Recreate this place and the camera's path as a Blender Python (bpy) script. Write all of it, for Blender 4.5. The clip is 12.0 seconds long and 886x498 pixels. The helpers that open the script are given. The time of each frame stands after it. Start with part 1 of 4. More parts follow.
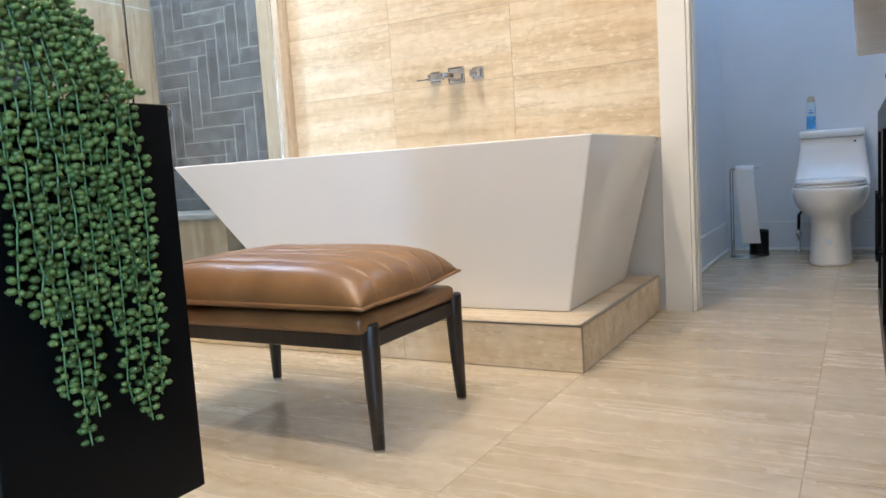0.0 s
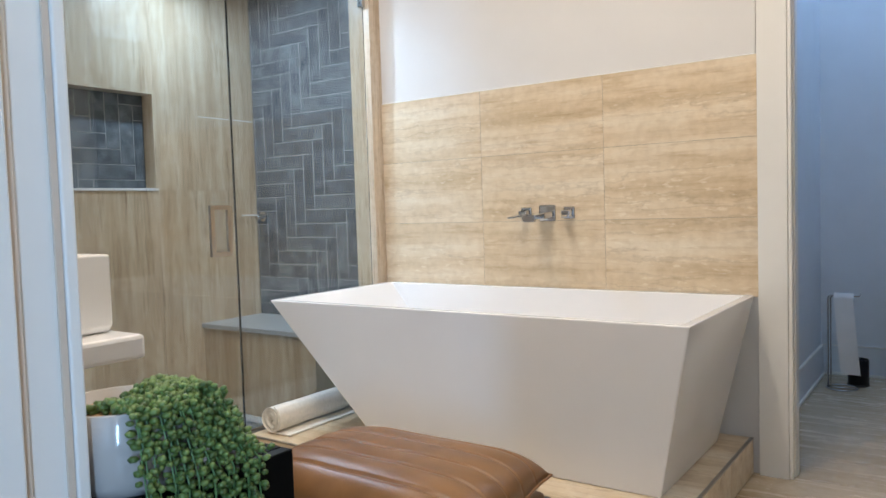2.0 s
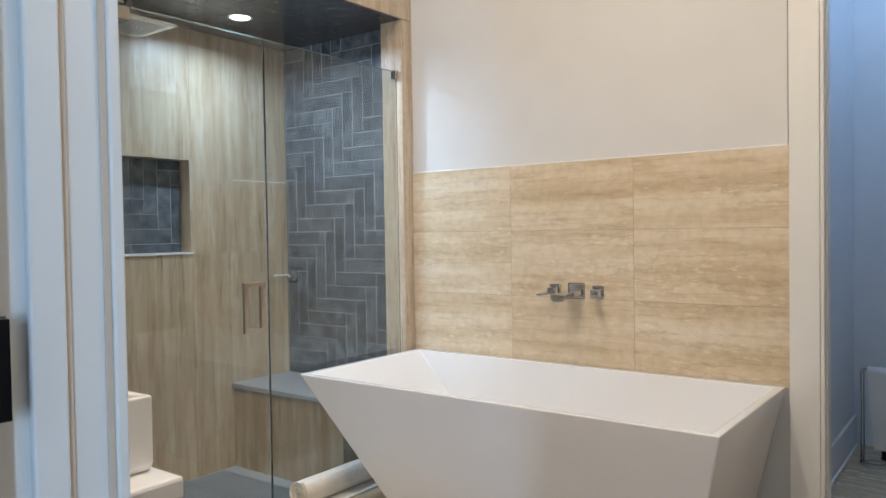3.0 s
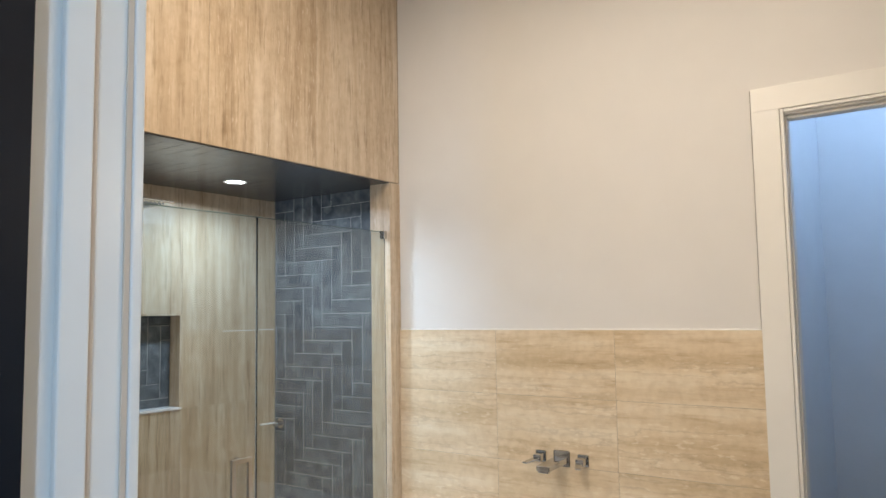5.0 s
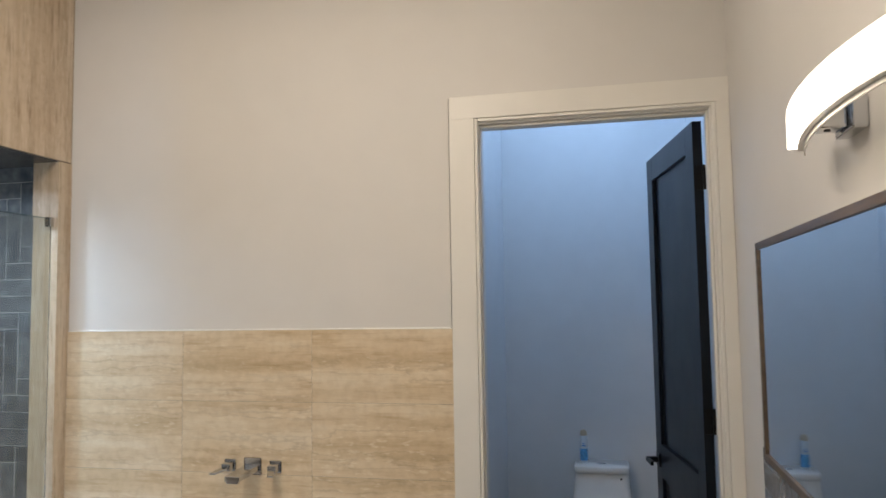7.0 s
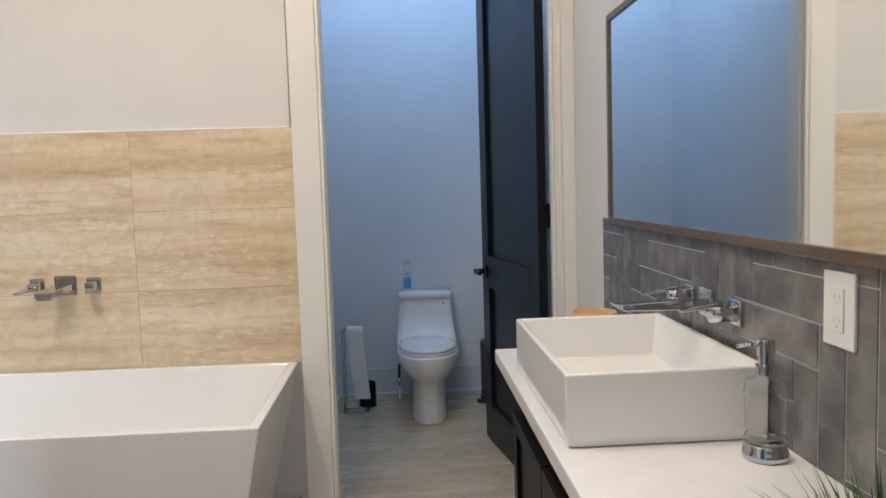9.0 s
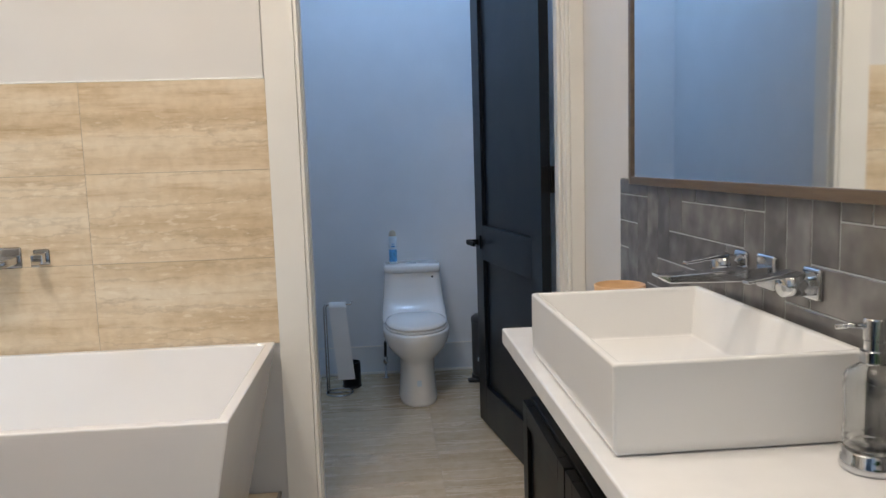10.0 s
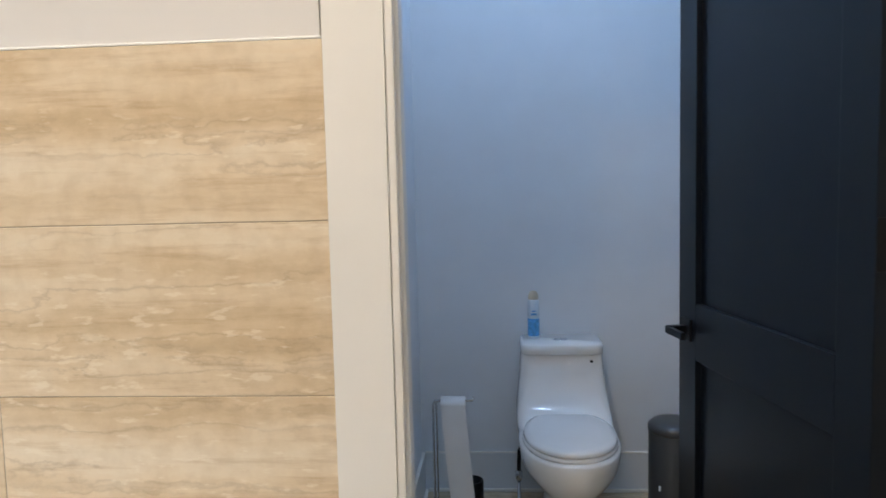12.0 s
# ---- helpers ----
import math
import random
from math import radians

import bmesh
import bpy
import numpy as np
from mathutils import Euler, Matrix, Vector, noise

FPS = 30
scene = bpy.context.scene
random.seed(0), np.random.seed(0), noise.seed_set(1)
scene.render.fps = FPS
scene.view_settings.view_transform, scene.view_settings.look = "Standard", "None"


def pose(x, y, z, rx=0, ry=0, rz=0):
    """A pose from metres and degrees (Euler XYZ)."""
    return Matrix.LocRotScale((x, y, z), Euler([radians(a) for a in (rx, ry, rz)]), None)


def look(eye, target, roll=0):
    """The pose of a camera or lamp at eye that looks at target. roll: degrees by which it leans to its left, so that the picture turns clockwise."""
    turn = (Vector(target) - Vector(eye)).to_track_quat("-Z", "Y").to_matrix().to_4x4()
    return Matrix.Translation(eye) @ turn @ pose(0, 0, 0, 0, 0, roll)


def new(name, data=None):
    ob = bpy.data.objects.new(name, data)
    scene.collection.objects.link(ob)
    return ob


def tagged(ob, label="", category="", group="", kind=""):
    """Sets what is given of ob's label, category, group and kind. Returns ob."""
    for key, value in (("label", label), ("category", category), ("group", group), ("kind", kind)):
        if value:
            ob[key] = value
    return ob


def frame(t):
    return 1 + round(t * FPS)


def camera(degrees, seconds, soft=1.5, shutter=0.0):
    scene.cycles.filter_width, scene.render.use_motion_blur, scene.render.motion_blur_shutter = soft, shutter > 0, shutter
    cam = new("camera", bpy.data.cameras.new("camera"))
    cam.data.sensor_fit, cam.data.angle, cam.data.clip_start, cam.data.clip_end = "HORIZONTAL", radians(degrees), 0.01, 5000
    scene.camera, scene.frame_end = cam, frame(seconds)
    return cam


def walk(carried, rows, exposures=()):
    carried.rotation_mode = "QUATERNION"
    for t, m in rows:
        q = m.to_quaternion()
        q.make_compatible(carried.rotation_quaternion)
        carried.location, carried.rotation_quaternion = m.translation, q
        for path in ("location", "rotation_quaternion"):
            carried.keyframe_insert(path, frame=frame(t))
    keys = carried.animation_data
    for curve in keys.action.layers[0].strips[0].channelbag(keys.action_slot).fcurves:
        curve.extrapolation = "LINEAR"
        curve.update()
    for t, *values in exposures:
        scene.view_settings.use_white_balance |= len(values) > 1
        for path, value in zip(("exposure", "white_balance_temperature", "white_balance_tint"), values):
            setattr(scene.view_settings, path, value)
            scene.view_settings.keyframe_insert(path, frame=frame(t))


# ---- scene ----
cam = camera(61.3, 12.0, shutter=0.15)
PATH = [
    (0, (0.253, 0.483, 0.612), (-0.724, 2.216, 0.402), -3.6),
    (0.5, (0.241, 0.483, 0.722), (-0.77, 2.197, 0.543), -3.3),
    (1, (0.224, 0.481, 0.824), (-0.831, 2.169, 0.664), -2.8),
    (1.5, (0.208, 0.484, 0.924), (-0.893, 2.144, 0.789), -2.3),
    (2, (0.211, 0.476, 1.054), (-0.931, 2.112, 0.948), -1.8),
    (2.5, (0.226, 0.476, 1.193), (-0.956, 2.088, 1.107), -1.3),
    (3, (0.213, 0.455, 1.299), (-0.986, 2.055, 1.25), -0.9),
    (5, (0.272, 0.373, 1.687), (-0.889, 1.993, 1.855), -0.9),
    (5.5, (0.26, 0.342, 1.736), (-0.826, 2.008, 1.95), -0.9),
    (6, (0.271, 0.355, 1.76), (-0.684, 2.098, 1.981), -0.9),
    (6.5, (0.267, 0.383, 1.734), (-0.453, 2.238, 1.934), -0.9),
    (7, (0.215, 0.488, 1.697), (-0.226, 2.433, 1.844), -0.9),
    (7.5, (0.165, 0.540, 1.610), (-0.039, 2.527, 1.705), -1.2),
    (7.7, (0.135, 0.540, 1.594), (-0.005, 2.531, 1.655), -1.3),
    (9.5, (-0.039, 0.588, 1.305), (0.105, 2.571, 1.086), -1.8),
    (10, (-0.047, 0.860, 1.303), (0.109, 2.841, 1.068), -1.8),
    (10.5, (-0.072, 1.200, 1.295), (0.072, 3.182, 1.070), -1.8),
    (11, (-0.086, 1.532, 1.330), (0.026, 3.518, 1.123), -1.8),
    (11.5, (-0.070, 1.866, 1.350), (-0.048, 3.858, 1.172), -1.5),
    (12, (-0.142, 2.217, 1.349), (-0.287, 4.204, 1.177), -1.4),
]
walk(cam, [(t, look(eye, target, roll)) for t, eye, target, roll in PATH], [(0, 0.2, 6350, 10), (1.0, -0.16, 6320, 10), (2.0, -0.33, 6280, 10), (3.0, -0.6, 6450, 10), (5.0, -0.55, 6780, 10), (6.4, -0.54, 6720, 10), (7.1, -0.92, 6750, 10), (9.5, -0.4, 6320, 10), (10.5, -0.45, 6400, 10), (12.0, -0.26, 6500, 10)])

# ---- light ----
world = bpy.data.worlds.new("world")
scene.world = world
world.use_nodes = True
world.node_tree.nodes["Background"].inputs[0].default_value = (0.55, 0.7, 1.0, 1)
world.node_tree.nodes["Background"].inputs[1].default_value = 0.15
WARM, COOL, DAY, WHITE = (1.0, 0.885, 0.755), (0.41, 0.635, 1.0), (0.42, 0.66, 1.0), (0.54, 0.745, 1.0)


def area(name, m, power, size, color, size_y=None):
    data = bpy.data.lights.new(name, "AREA")
    data.energy, data.color, data.size = power, color, size
    if size_y:
        data.shape, data.size_y = "RECTANGLE", size_y
    else:
        data.shape = "DISK"
    ob = new(name, data)
    ob.matrix_world = m
    return ob


DOWNLIGHTS = [(-1.45, 2.22, 14.3), (-0.45, 2.22, 13.4), (-1.0, 1.2, 34)]
for x, y, power in DOWNLIGHTS:
    area("downlight_lamp", pose(x, y, 3.40), power, 0.14, WARM)
area("shower_lamp", pose(-2.826, 2.858, 2.36), 20, 0.09, WHITE).data.spread = 2.85
bulb = bpy.data.lights.new("toilet_room_lamp", "POINT")
bulb.energy, bulb.color, bulb.shadow_soft_size = 31, COOL, 0.09
new("toilet_room_lamp", bulb).location = (0.10, 4.60, 3.30)
area("hall_daylight", pose(2.66, -2.17, 1.5, 90, 0, 90), 180, 0.34, DAY, 1.7)
area("vanity_lamp", look((0.53, 1.81, 2.035), (0.1, 1.81, 2.0)), 4, 0.5, (1.0, 0.86, 0.68), 0.06)
area("vanity_lamp_down", look((0.552, 1.81, 1.996), (0.60, 1.81, 1.5)), 0.6, 0.5, (1.0, 0.86, 0.68), 0.02)

# ---- materials ----


def material(name, rough=0.5, metal=0.0):
    m = bpy.data.materials.new(name)
    m.use_nodes = True
    b = m.node_tree.nodes["Principled BSDF"]
    b.inputs["Roughness"].default_value, b.inputs["Metallic"].default_value = rough, metal
    return m, m.node_tree, b


def node(tree, kind, links=(), **values):
    n = tree.nodes.new(kind)
    for k, v in values.items():
        n.inputs[k.replace("_", " ")].default_value = v
    for sock, src in links:
        tree.links.new(src, n.inputs[sock])
    return n


def ramp(tree, fac, stops):
    r = tree.nodes.new("ShaderNodeValToRGB")
    e = r.color_ramp.elements
    while len(e) < len(stops):
        e.new(0.5)
    for el, (p, c) in zip(e, stops):
        el.position, el.color = p, (*c, 1)
    tree.links.new(fac, r.inputs[0])
    return r


def coords(tree, scale, shuffle=0.0):
    """World position, stretched by scale, moved by chance for each piece."""
    pos = tree.nodes.new("ShaderNodeNewGeometry").outputs["Position"]
    if shuffle:
        rnd = tree.nodes.new("ShaderNodeObjectInfo").outputs["Random"]
        mul = node(tree, "ShaderNodeVectorMath", [(0, rnd)])
        mul.operation = "MULTIPLY"
        mul.inputs[1].default_value = (shuffle, shuffle * 1.7, shuffle * 2.3)
        add = node(tree, "ShaderNodeVectorMath", [(0, pos), (1, mul.outputs[0])])
        pos = add.outputs[0]
    mp = node(tree, "ShaderNodeMapping", [("Vector", pos)])
    mp.inputs["Scale"].default_value = scale
    return mp.outputs[0]


def bump(tree, bsdf, height, strength, distance=0.002):
    b = node(tree, "ShaderNodeBump", [("Height", height)], Strength=strength, Distance=distance)
    tree.links.new(b.outputs[0], bsdf.inputs["Normal"])


def plain(name, color, rough=0.5, metal=0.0, vary=0.06, scale=6.0, relief=0.05, grain=300.0):
    """A paint, plastic or glaze with faint unevenness at two scales."""
    m, t, b = material(name, rough, metal)
    v = coords(t, (1, 1, 1), 3.0)
    n1 = node(t, "ShaderNodeTexNoise", [("Vector", v)], Scale=scale, Detail=4.0)
    n2 = node(t, "ShaderNodeTexNoise", [("Vector", v)], Scale=grain, Detail=2.0)
    lo, hi = [tuple(min(1, c * k) for c in color) for k in (1 - vary, 1 + vary)]
    r = ramp(t, n1.outputs[0], [(0.3, lo), (0.7, hi)])
    t.links.new(r.outputs[0], b.inputs["Base Color"])
    rr = node(t, "ShaderNodeMapRange", [("Value", n1.outputs[0])], To_Min=max(0.0, rough - 0.06), To_Max=min(1.0, rough + 0.06))
    t.links.new(rr.outputs[0], b.inputs["Roughness"])
    if relief:
        bump(t, b, n2.outputs[0], relief, 0.0006)
    return m


def travertine(name, along, tones, rough=0.28, shuffle=7.0, contrast=1.0, flaw=(0.84, 0.78, 0.70), lines_amount=0.30, flecks=0.45):
    """Vein-cut stone: soft cloudy bands, thin broken scalloped veins, short dark flecks. along: axis of the veins."""
    m, t, b = material(name, rough)
    stretch = {"x": (0.8, 10.0, 10.0), "y": (10.0, 0.8, 10.0), "z": (13.0, 13.0, 0.95)}[along]
    v = coords(t, stretch, shuffle)
    ripple = {"x": (9.0, 14.0, 14.0), "y": (14.0, 9.0, 14.0), "z": (16.0, 16.0, 6.0)}[along]
    wob = node(t, "ShaderNodeTexNoise", [("Vector", coords(t, ripple, shuffle))], Scale=1.0, Detail=5.0, Roughness=0.6)
    sway = node(t, "ShaderNodeVectorMath", [(0, wob.outputs["Color"])])
    sway.operation = "SCALE"
    sway.inputs["Scale"].default_value = 0.42
    mix = node(t, "ShaderNodeVectorMath", [(0, v), (1, sway.outputs[0])])
    bands = node(t, "ShaderNodeTexNoise", [("Vector", mix.outputs[0])], Scale=1.15, Detail=7.0, Roughness=0.6)
    base = ramp(t, bands.outputs[0], [(0.30, tones[0]), (0.43, tones[1]), (0.53, tones[2]), (0.66, tones[3])])
    ridge = node(t, "ShaderNodeTexNoise", [("Vector", mix.outputs[0])], Scale=1.2, Detail=3.0, Roughness=0.5)
    off = node(t, "ShaderNodeMath", [(0, ridge.outputs[0])])
    off.operation, off.inputs[1].default_value = "SUBTRACT", 0.5
    mag = node(t, "ShaderNodeMath", [(0, off.outputs[0])])
    mag.operation = "ABSOLUTE"
    line = ramp(t, mag.outputs[0], [(0.0, (1, 1, 1)), (0.010, (0.5, 0.5, 0.5)), (0.026, (0, 0, 0))])
    patch = node(t, "ShaderNodeTexNoise", [("Vector", v)], Scale=0.8, Detail=4.0)
    where = ramp(t, patch.outputs[0], [(0.42, (0, 0, 0)), (0.58, (1, 1, 1))])
    lines = node(t, "ShaderNodeMath", [(0, line.outputs[0]), (1, where.outputs[0])])
    lines.operation = "MULTIPLY"
    amount = node(t, "ShaderNodeMath", [(0, lines.outputs[0])])
    amount.operation, amount.inputs[1].default_value = "MULTIPLY", lines_amount
    vein = node(t, "ShaderNodeMixRGB", [("Fac", amount.outputs[0]), ("Color1", base.outputs[0])])
    vein.inputs["Color2"].default_value = (tones[0][0] * 0.55, tones[0][1] * 0.5, tones[0][2] * 0.45, 1)
    streak = node(t, "ShaderNodeTexNoise", [("Vector", v)], Scale=4.5, Detail=6.0, Roughness=0.65)
    sr = ramp(t, streak.outputs[0], [(0.30, flaw), (0.46, (1, 1, 1)), (0.66, (1, 1, 1)), (0.80, (1.0, 0.98, 0.94))])
    mul = node(t, "ShaderNodeMixRGB", [("Color1", vein.outputs[0]), ("Color2", sr.outputs[0])], Fac=min(1.0, 0.75 * contrast))
    mul.blend_type = "MULTIPLY"
    mott = node(t, "ShaderNodeTexNoise", [("Vector", coords(t, (1, 1, 1), shuffle))], Scale=28.0, Detail=4.0)
    mr = ramp(t, mott.outputs[0], [(0.32, (0.90, 0.875, 0.84)), (0.58, (1, 1, 1))])
    mul2 = node(t, "ShaderNodeMixRGB", [("Color1", mul.outputs[0]), ("Color2", mr.outputs[0])], Fac=0.9)
    mul2.blend_type = "MULTIPLY"
    small = {"x": (22.0, 70.0, 70.0), "y": (70.0, 22.0, 70.0), "z": (70.0, 70.0, 16.0)}[along]
    fleck = node(t, "ShaderNodeTexNoise", [("Vector", coords(t, small, shuffle))], Scale=1.0, Detail=3.0)
    fr = ramp(t, fleck.outputs[0], [(0.60, (0, 0, 0)), (0.68, (1, 1, 1))])
    spots = node(t, "ShaderNodeMath", [(0, fr.outputs[0]), (1, where.outputs[0])])
    spots.operation = "MULTIPLY"
    soft = node(t, "ShaderNodeMath", [(0, spots.outputs[0])])
    soft.operation, soft.inputs[1].default_value = "MULTIPLY", flecks
    pale = node(t, "ShaderNodeMixRGB", [("Fac", soft.outputs[0]), ("Color1", mul2.outputs[0])])
    pale.inputs["Color2"].default_value = (min(1, tones[3][0] * 1.10), min(1, tones[3][1] * 1.14), min(1, tones[3][2] * 1.2), 1)
    t.links.new(pale.outputs[0], b.inputs["Base Color"])
    rr = node(t, "ShaderNodeMapRange", [("Value", lines.outputs[0])], To_Min=rough, To_Max=rough + 0.3)
    t.links.new(rr.outputs[0], b.inputs["Roughness"])
    bump(t, b, streak.outputs[0], 0.10, 0.001)
    return m


def glaze(name, dark, light, rough=0.12):
    """Hand-glazed tile: cloudy tone that differs from piece to piece, wavy gloss."""
    m, t, b = material(name, rough)
    v = coords(t, (1, 1, 1), 5.0)
    n1 = node(t, "ShaderNodeTexNoise", [("Vector", v)], Scale=15.0, Detail=2.5, Roughness=0.5)
    rnd = t.nodes.new("ShaderNodeObjectInfo").outputs["Random"]
    s = node(t, "ShaderNodeMath", [(0, n1.outputs[0])])
    s.operation = "MULTIPLY_ADD"
    s.inputs[1].default_value = 1.0
    k = node(t, "ShaderNodeMapRange", [("Value", rnd)], To_Min=-0.07, To_Max=0.07)
    t.links.new(k.outputs[0], s.inputs[2])
    r = ramp(t, s.outputs[0], [(0.33, dark), (0.56, tuple((a + b) / 2 for a, b in zip(dark, light))), (0.72, light)])
    t.links.new(r.outputs[0], b.inputs["Base Color"])
    n2 = node(t, "ShaderNodeTexNoise", [("Vector", v)], Scale=9.0, Detail=1.0)
    rr = node(t, "ShaderNodeMapRange", [("Value", n2.outputs[0])], To_Min=rough - 0.04, To_Max=rough + 0.06)
    t.links.new(rr.outputs[0], b.inputs["Roughness"])
    return m


def glass(name, tint=(0.93, 0.97, 0.95), rough=0.0, thin=True):
    m, t, b = material(name, rough)
    b.inputs["Base Color"].default_value = (*tint, 1)
    b.inputs["Transmission Weight"].default_value = 1.0
    b.inputs["IOR"].default_value = 1.45
    return m


def emitter(name, color, strength):
    m, t, b = material(name, 0.4)
    b.inputs["Base Color"].default_value = (0.9, 0.9, 0.9, 1)
    b.inputs["Emission Color"].default_value = (*color, 1)
    b.inputs["Emission Strength"].default_value = strength
    return m


def wood(name, dark, light, along=(1, 14, 14), rough=0.4):
    m, t, b = material(name, rough)
    v = coords(t, along, 4.0)
    n = node(t, "ShaderNodeTexNoise", [("Vector", v)], Scale=6.0, Detail=6.0, Roughness=0.65)
    r = ramp(t, n.outputs[0], [(0.3, dark), (0.7, light)])
    t.links.new(r.outputs[0], b.inputs["Base Color"])
    bump(t, b, n.outputs[0], 0.15, 0.001)
    return m


def leather(name, dark, light):
    m, t, b = material(name, 0.28)
    v = coords(t, (1, 1, 1))
    n = node(t, "ShaderNodeTexNoise", [("Vector", v)], Scale=9.0, Detail=5.0)
    r = ramp(t, n.outputs[0], [(0.3, dark), (0.7, light)])
    t.links.new(r.outputs[0], b.inputs["Base Color"])
    vo = node(t, "ShaderNodeTexVoronoi", [("Vector", v)], Scale=420.0)
    bump(t, b, vo.outputs["Distance"], 0.18, 0.0006)
    rr = node(t, "ShaderNodeMapRange", [("Value", n.outputs[0])], To_Min=0.29, To_Max=0.40)
    t.links.new(rr.outputs[0], b.inputs["Roughness"])
    return m


def leafy(name, dark, mid, light):
    """Waxy leaves whose green differs from leaf to leaf."""
    m, t, b = material(name, 0.38)
    rnd = t.nodes.new("ShaderNodeNewGeometry").outputs["Random Per Island"]
    big = node(t, "ShaderNodeTexNoise", [("Vector", coords(t, (1, 1, 1)))], Scale=22.0, Detail=2.0)
    s = node(t, "ShaderNodeMath", [(0, rnd), (1, big.outputs[0])])
    half = node(t, "ShaderNodeMath", [(0, s.outputs[0])])
    half.operation, half.inputs[1].default_value = "MULTIPLY", 0.5
    r = ramp(t, half.outputs[0], [(0.15, dark), (0.5, mid), (0.85, light)])
    t.links.new(r.outputs[0], b.inputs["Base Color"])
    return m


STONE = [(0.60, 0.455, 0.28), (0.705, 0.56, 0.375), (0.77, 0.635, 0.455), (0.825, 0.715, 0.55)]
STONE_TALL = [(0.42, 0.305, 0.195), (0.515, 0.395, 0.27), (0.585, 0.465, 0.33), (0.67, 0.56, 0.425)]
M_STONE_X = travertine("travertine_level", "x", STONE, contrast=1.3)
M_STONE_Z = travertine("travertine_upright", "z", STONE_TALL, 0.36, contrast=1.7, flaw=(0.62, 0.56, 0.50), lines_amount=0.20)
M_FLOOR = travertine("floor_stone", "x", [(0.465, 0.37, 0.245), (0.535, 0.435, 0.30), (0.585, 0.48, 0.34), (0.635, 0.53, 0.39)], 0.24, contrast=0.4, lines_amount=0.16, flecks=0.08)
M_GROUT = plain("grout", (0.42, 0.345, 0.26), 0.9)
M_GROUT_PALE = plain("pale_grout", (0.40, 0.41, 0.41), 0.9)
M_PAINT = plain("wall_paint", (0.735, 0.715, 0.685), 0.55, vary=0.012, relief=0.08, grain=500)
M_CEIL = plain("ceiling_paint", (0.82, 0.80, 0.77), 0.7, vary=0.02, relief=0.1)
M_TRIM = plain("trim_paint", (0.84, 0.82, 0.77), 0.32, vary=0.02, relief=0.03)
M_TOILETWALL = plain("cool_wall_paint", (0.74, 0.77, 0.80), 0.5, vary=0.02, relief=0.1, grain=500)
M_BLUE = glaze("blue_grey_glaze", (0.068, 0.080, 0.094), (0.185, 0.205, 0.222), 0.24)
M_GREY = glaze("taupe_grey_glaze", (0.115, 0.110, 0.107), (0.235, 0.224, 0.217))
M_DARKTILE = glaze("dark_ceiling_tile", (0.05, 0.05, 0.055), (0.10, 0.10, 0.105), 0.22)
M_BENCH = plain("grey_bench_stone", (0.40, 0.41, 0.41), 0.35, vary=0.08, scale=9, relief=0.05)
M_CAULKWHITE = plain("white_caulk", (0.88, 0.87, 0.84), 0.22, vary=0.03, relief=0.0)
M_MOSAIC = plain("floor_mosaic", (0.22, 0.25, 0.28), 0.4, vary=0.2)
M_TUB = plain("white_acrylic", (0.84, 0.82, 0.80), 0.08, vary=0.01, relief=0.0)
M_CERAMIC = plain("white_ceramic", (0.85, 0.84, 0.82), 0.02, vary=0.01, relief=0.0)
M_QUARTZ = plain("white_quartz", (0.83, 0.82, 0.81), 0.18, vary=0.03, scale=14, relief=0.0)
M_CHROME = plain("chrome", (0.60, 0.61, 0.63), 0.09, 1.0, vary=0.02, relief=0.0)
M_NICKEL = plain("brushed_nickel", (0.42, 0.38, 0.33), 0.3, 1.0, vary=0.06)
M_BLACK = plain("black_cabinet_paint", (0.004, 0.004, 0.004), 0.34, vary=0.2, relief=0.04)
M_DOOR = plain("black_door_paint", (0.006, 0.009, 0.014), 0.34, vary=0.12, relief=0.05)
for m_dark, gloss in ((M_BLACK, 0.12), (M_DOOR, 0.27)):
    m_dark.node_tree.nodes["Principled BSDF"].inputs["Specular IOR Level"].default_value = gloss
M_IRON = plain("black_metal", (0.01, 0.01, 0.011), 0.35, 0.6)
M_LEATHER = leather("tan_leather", (0.175, 0.080, 0.027), (0.255, 0.122, 0.042))
M_DARKWOOD = wood("espresso_wood", (0.012, 0.008, 0.006), (0.035, 0.022, 0.015), (14, 14, 1))
M_FRAMEWOOD = wood("taupe_frame", (0.085, 0.058, 0.038), (0.15, 0.108, 0.072), (14, 1, 14), 0.35)
M_BOWLWOOD = wood("light_bowl_wood", (0.55, 0.32, 0.15), (0.72, 0.45, 0.24), (3, 3, 14))
M_POT = plain("grey_glazed_pot", (0.46, 0.43, 0.40), 0.10, vary=0.03, relief=0.0)
M_SOIL = plain("soil", (0.42, 0.25, 0.12), 0.9, vary=0.4, scale=60, relief=0.6, grain=120)
M_CAULK = plain("tan_caulk", (0.66, 0.55, 0.44), 0.6)
M_PEARL = leafy("succulent_green", (0.035, 0.060, 0.014), (0.098, 0.170, 0.040), (0.19, 0.26, 0.075))
M_STEM = plain("succulent_stem", (0.10, 0.21, 0.07), 0.5)
M_GRASS = leafy("grass_green", (0.014, 0.055, 0.008), (0.045, 0.150, 0.020), (0.15, 0.30, 0.05))
M_TOWEL = plain("cream_terry", (0.86, 0.81, 0.72), 0.95, vary=0.06, scale=80, relief=0.7, grain=500)
M_PAPER = plain("tissue_paper", (0.85, 0.85, 0.85), 0.9, vary=0.03, relief=0.2)
M_GLASS = glass("shower_glass", (0.745, 0.775, 0.76))
M_GLASS_EDGE = glass("green_glass_edge", (0.30, 0.42, 0.38), 0.2)
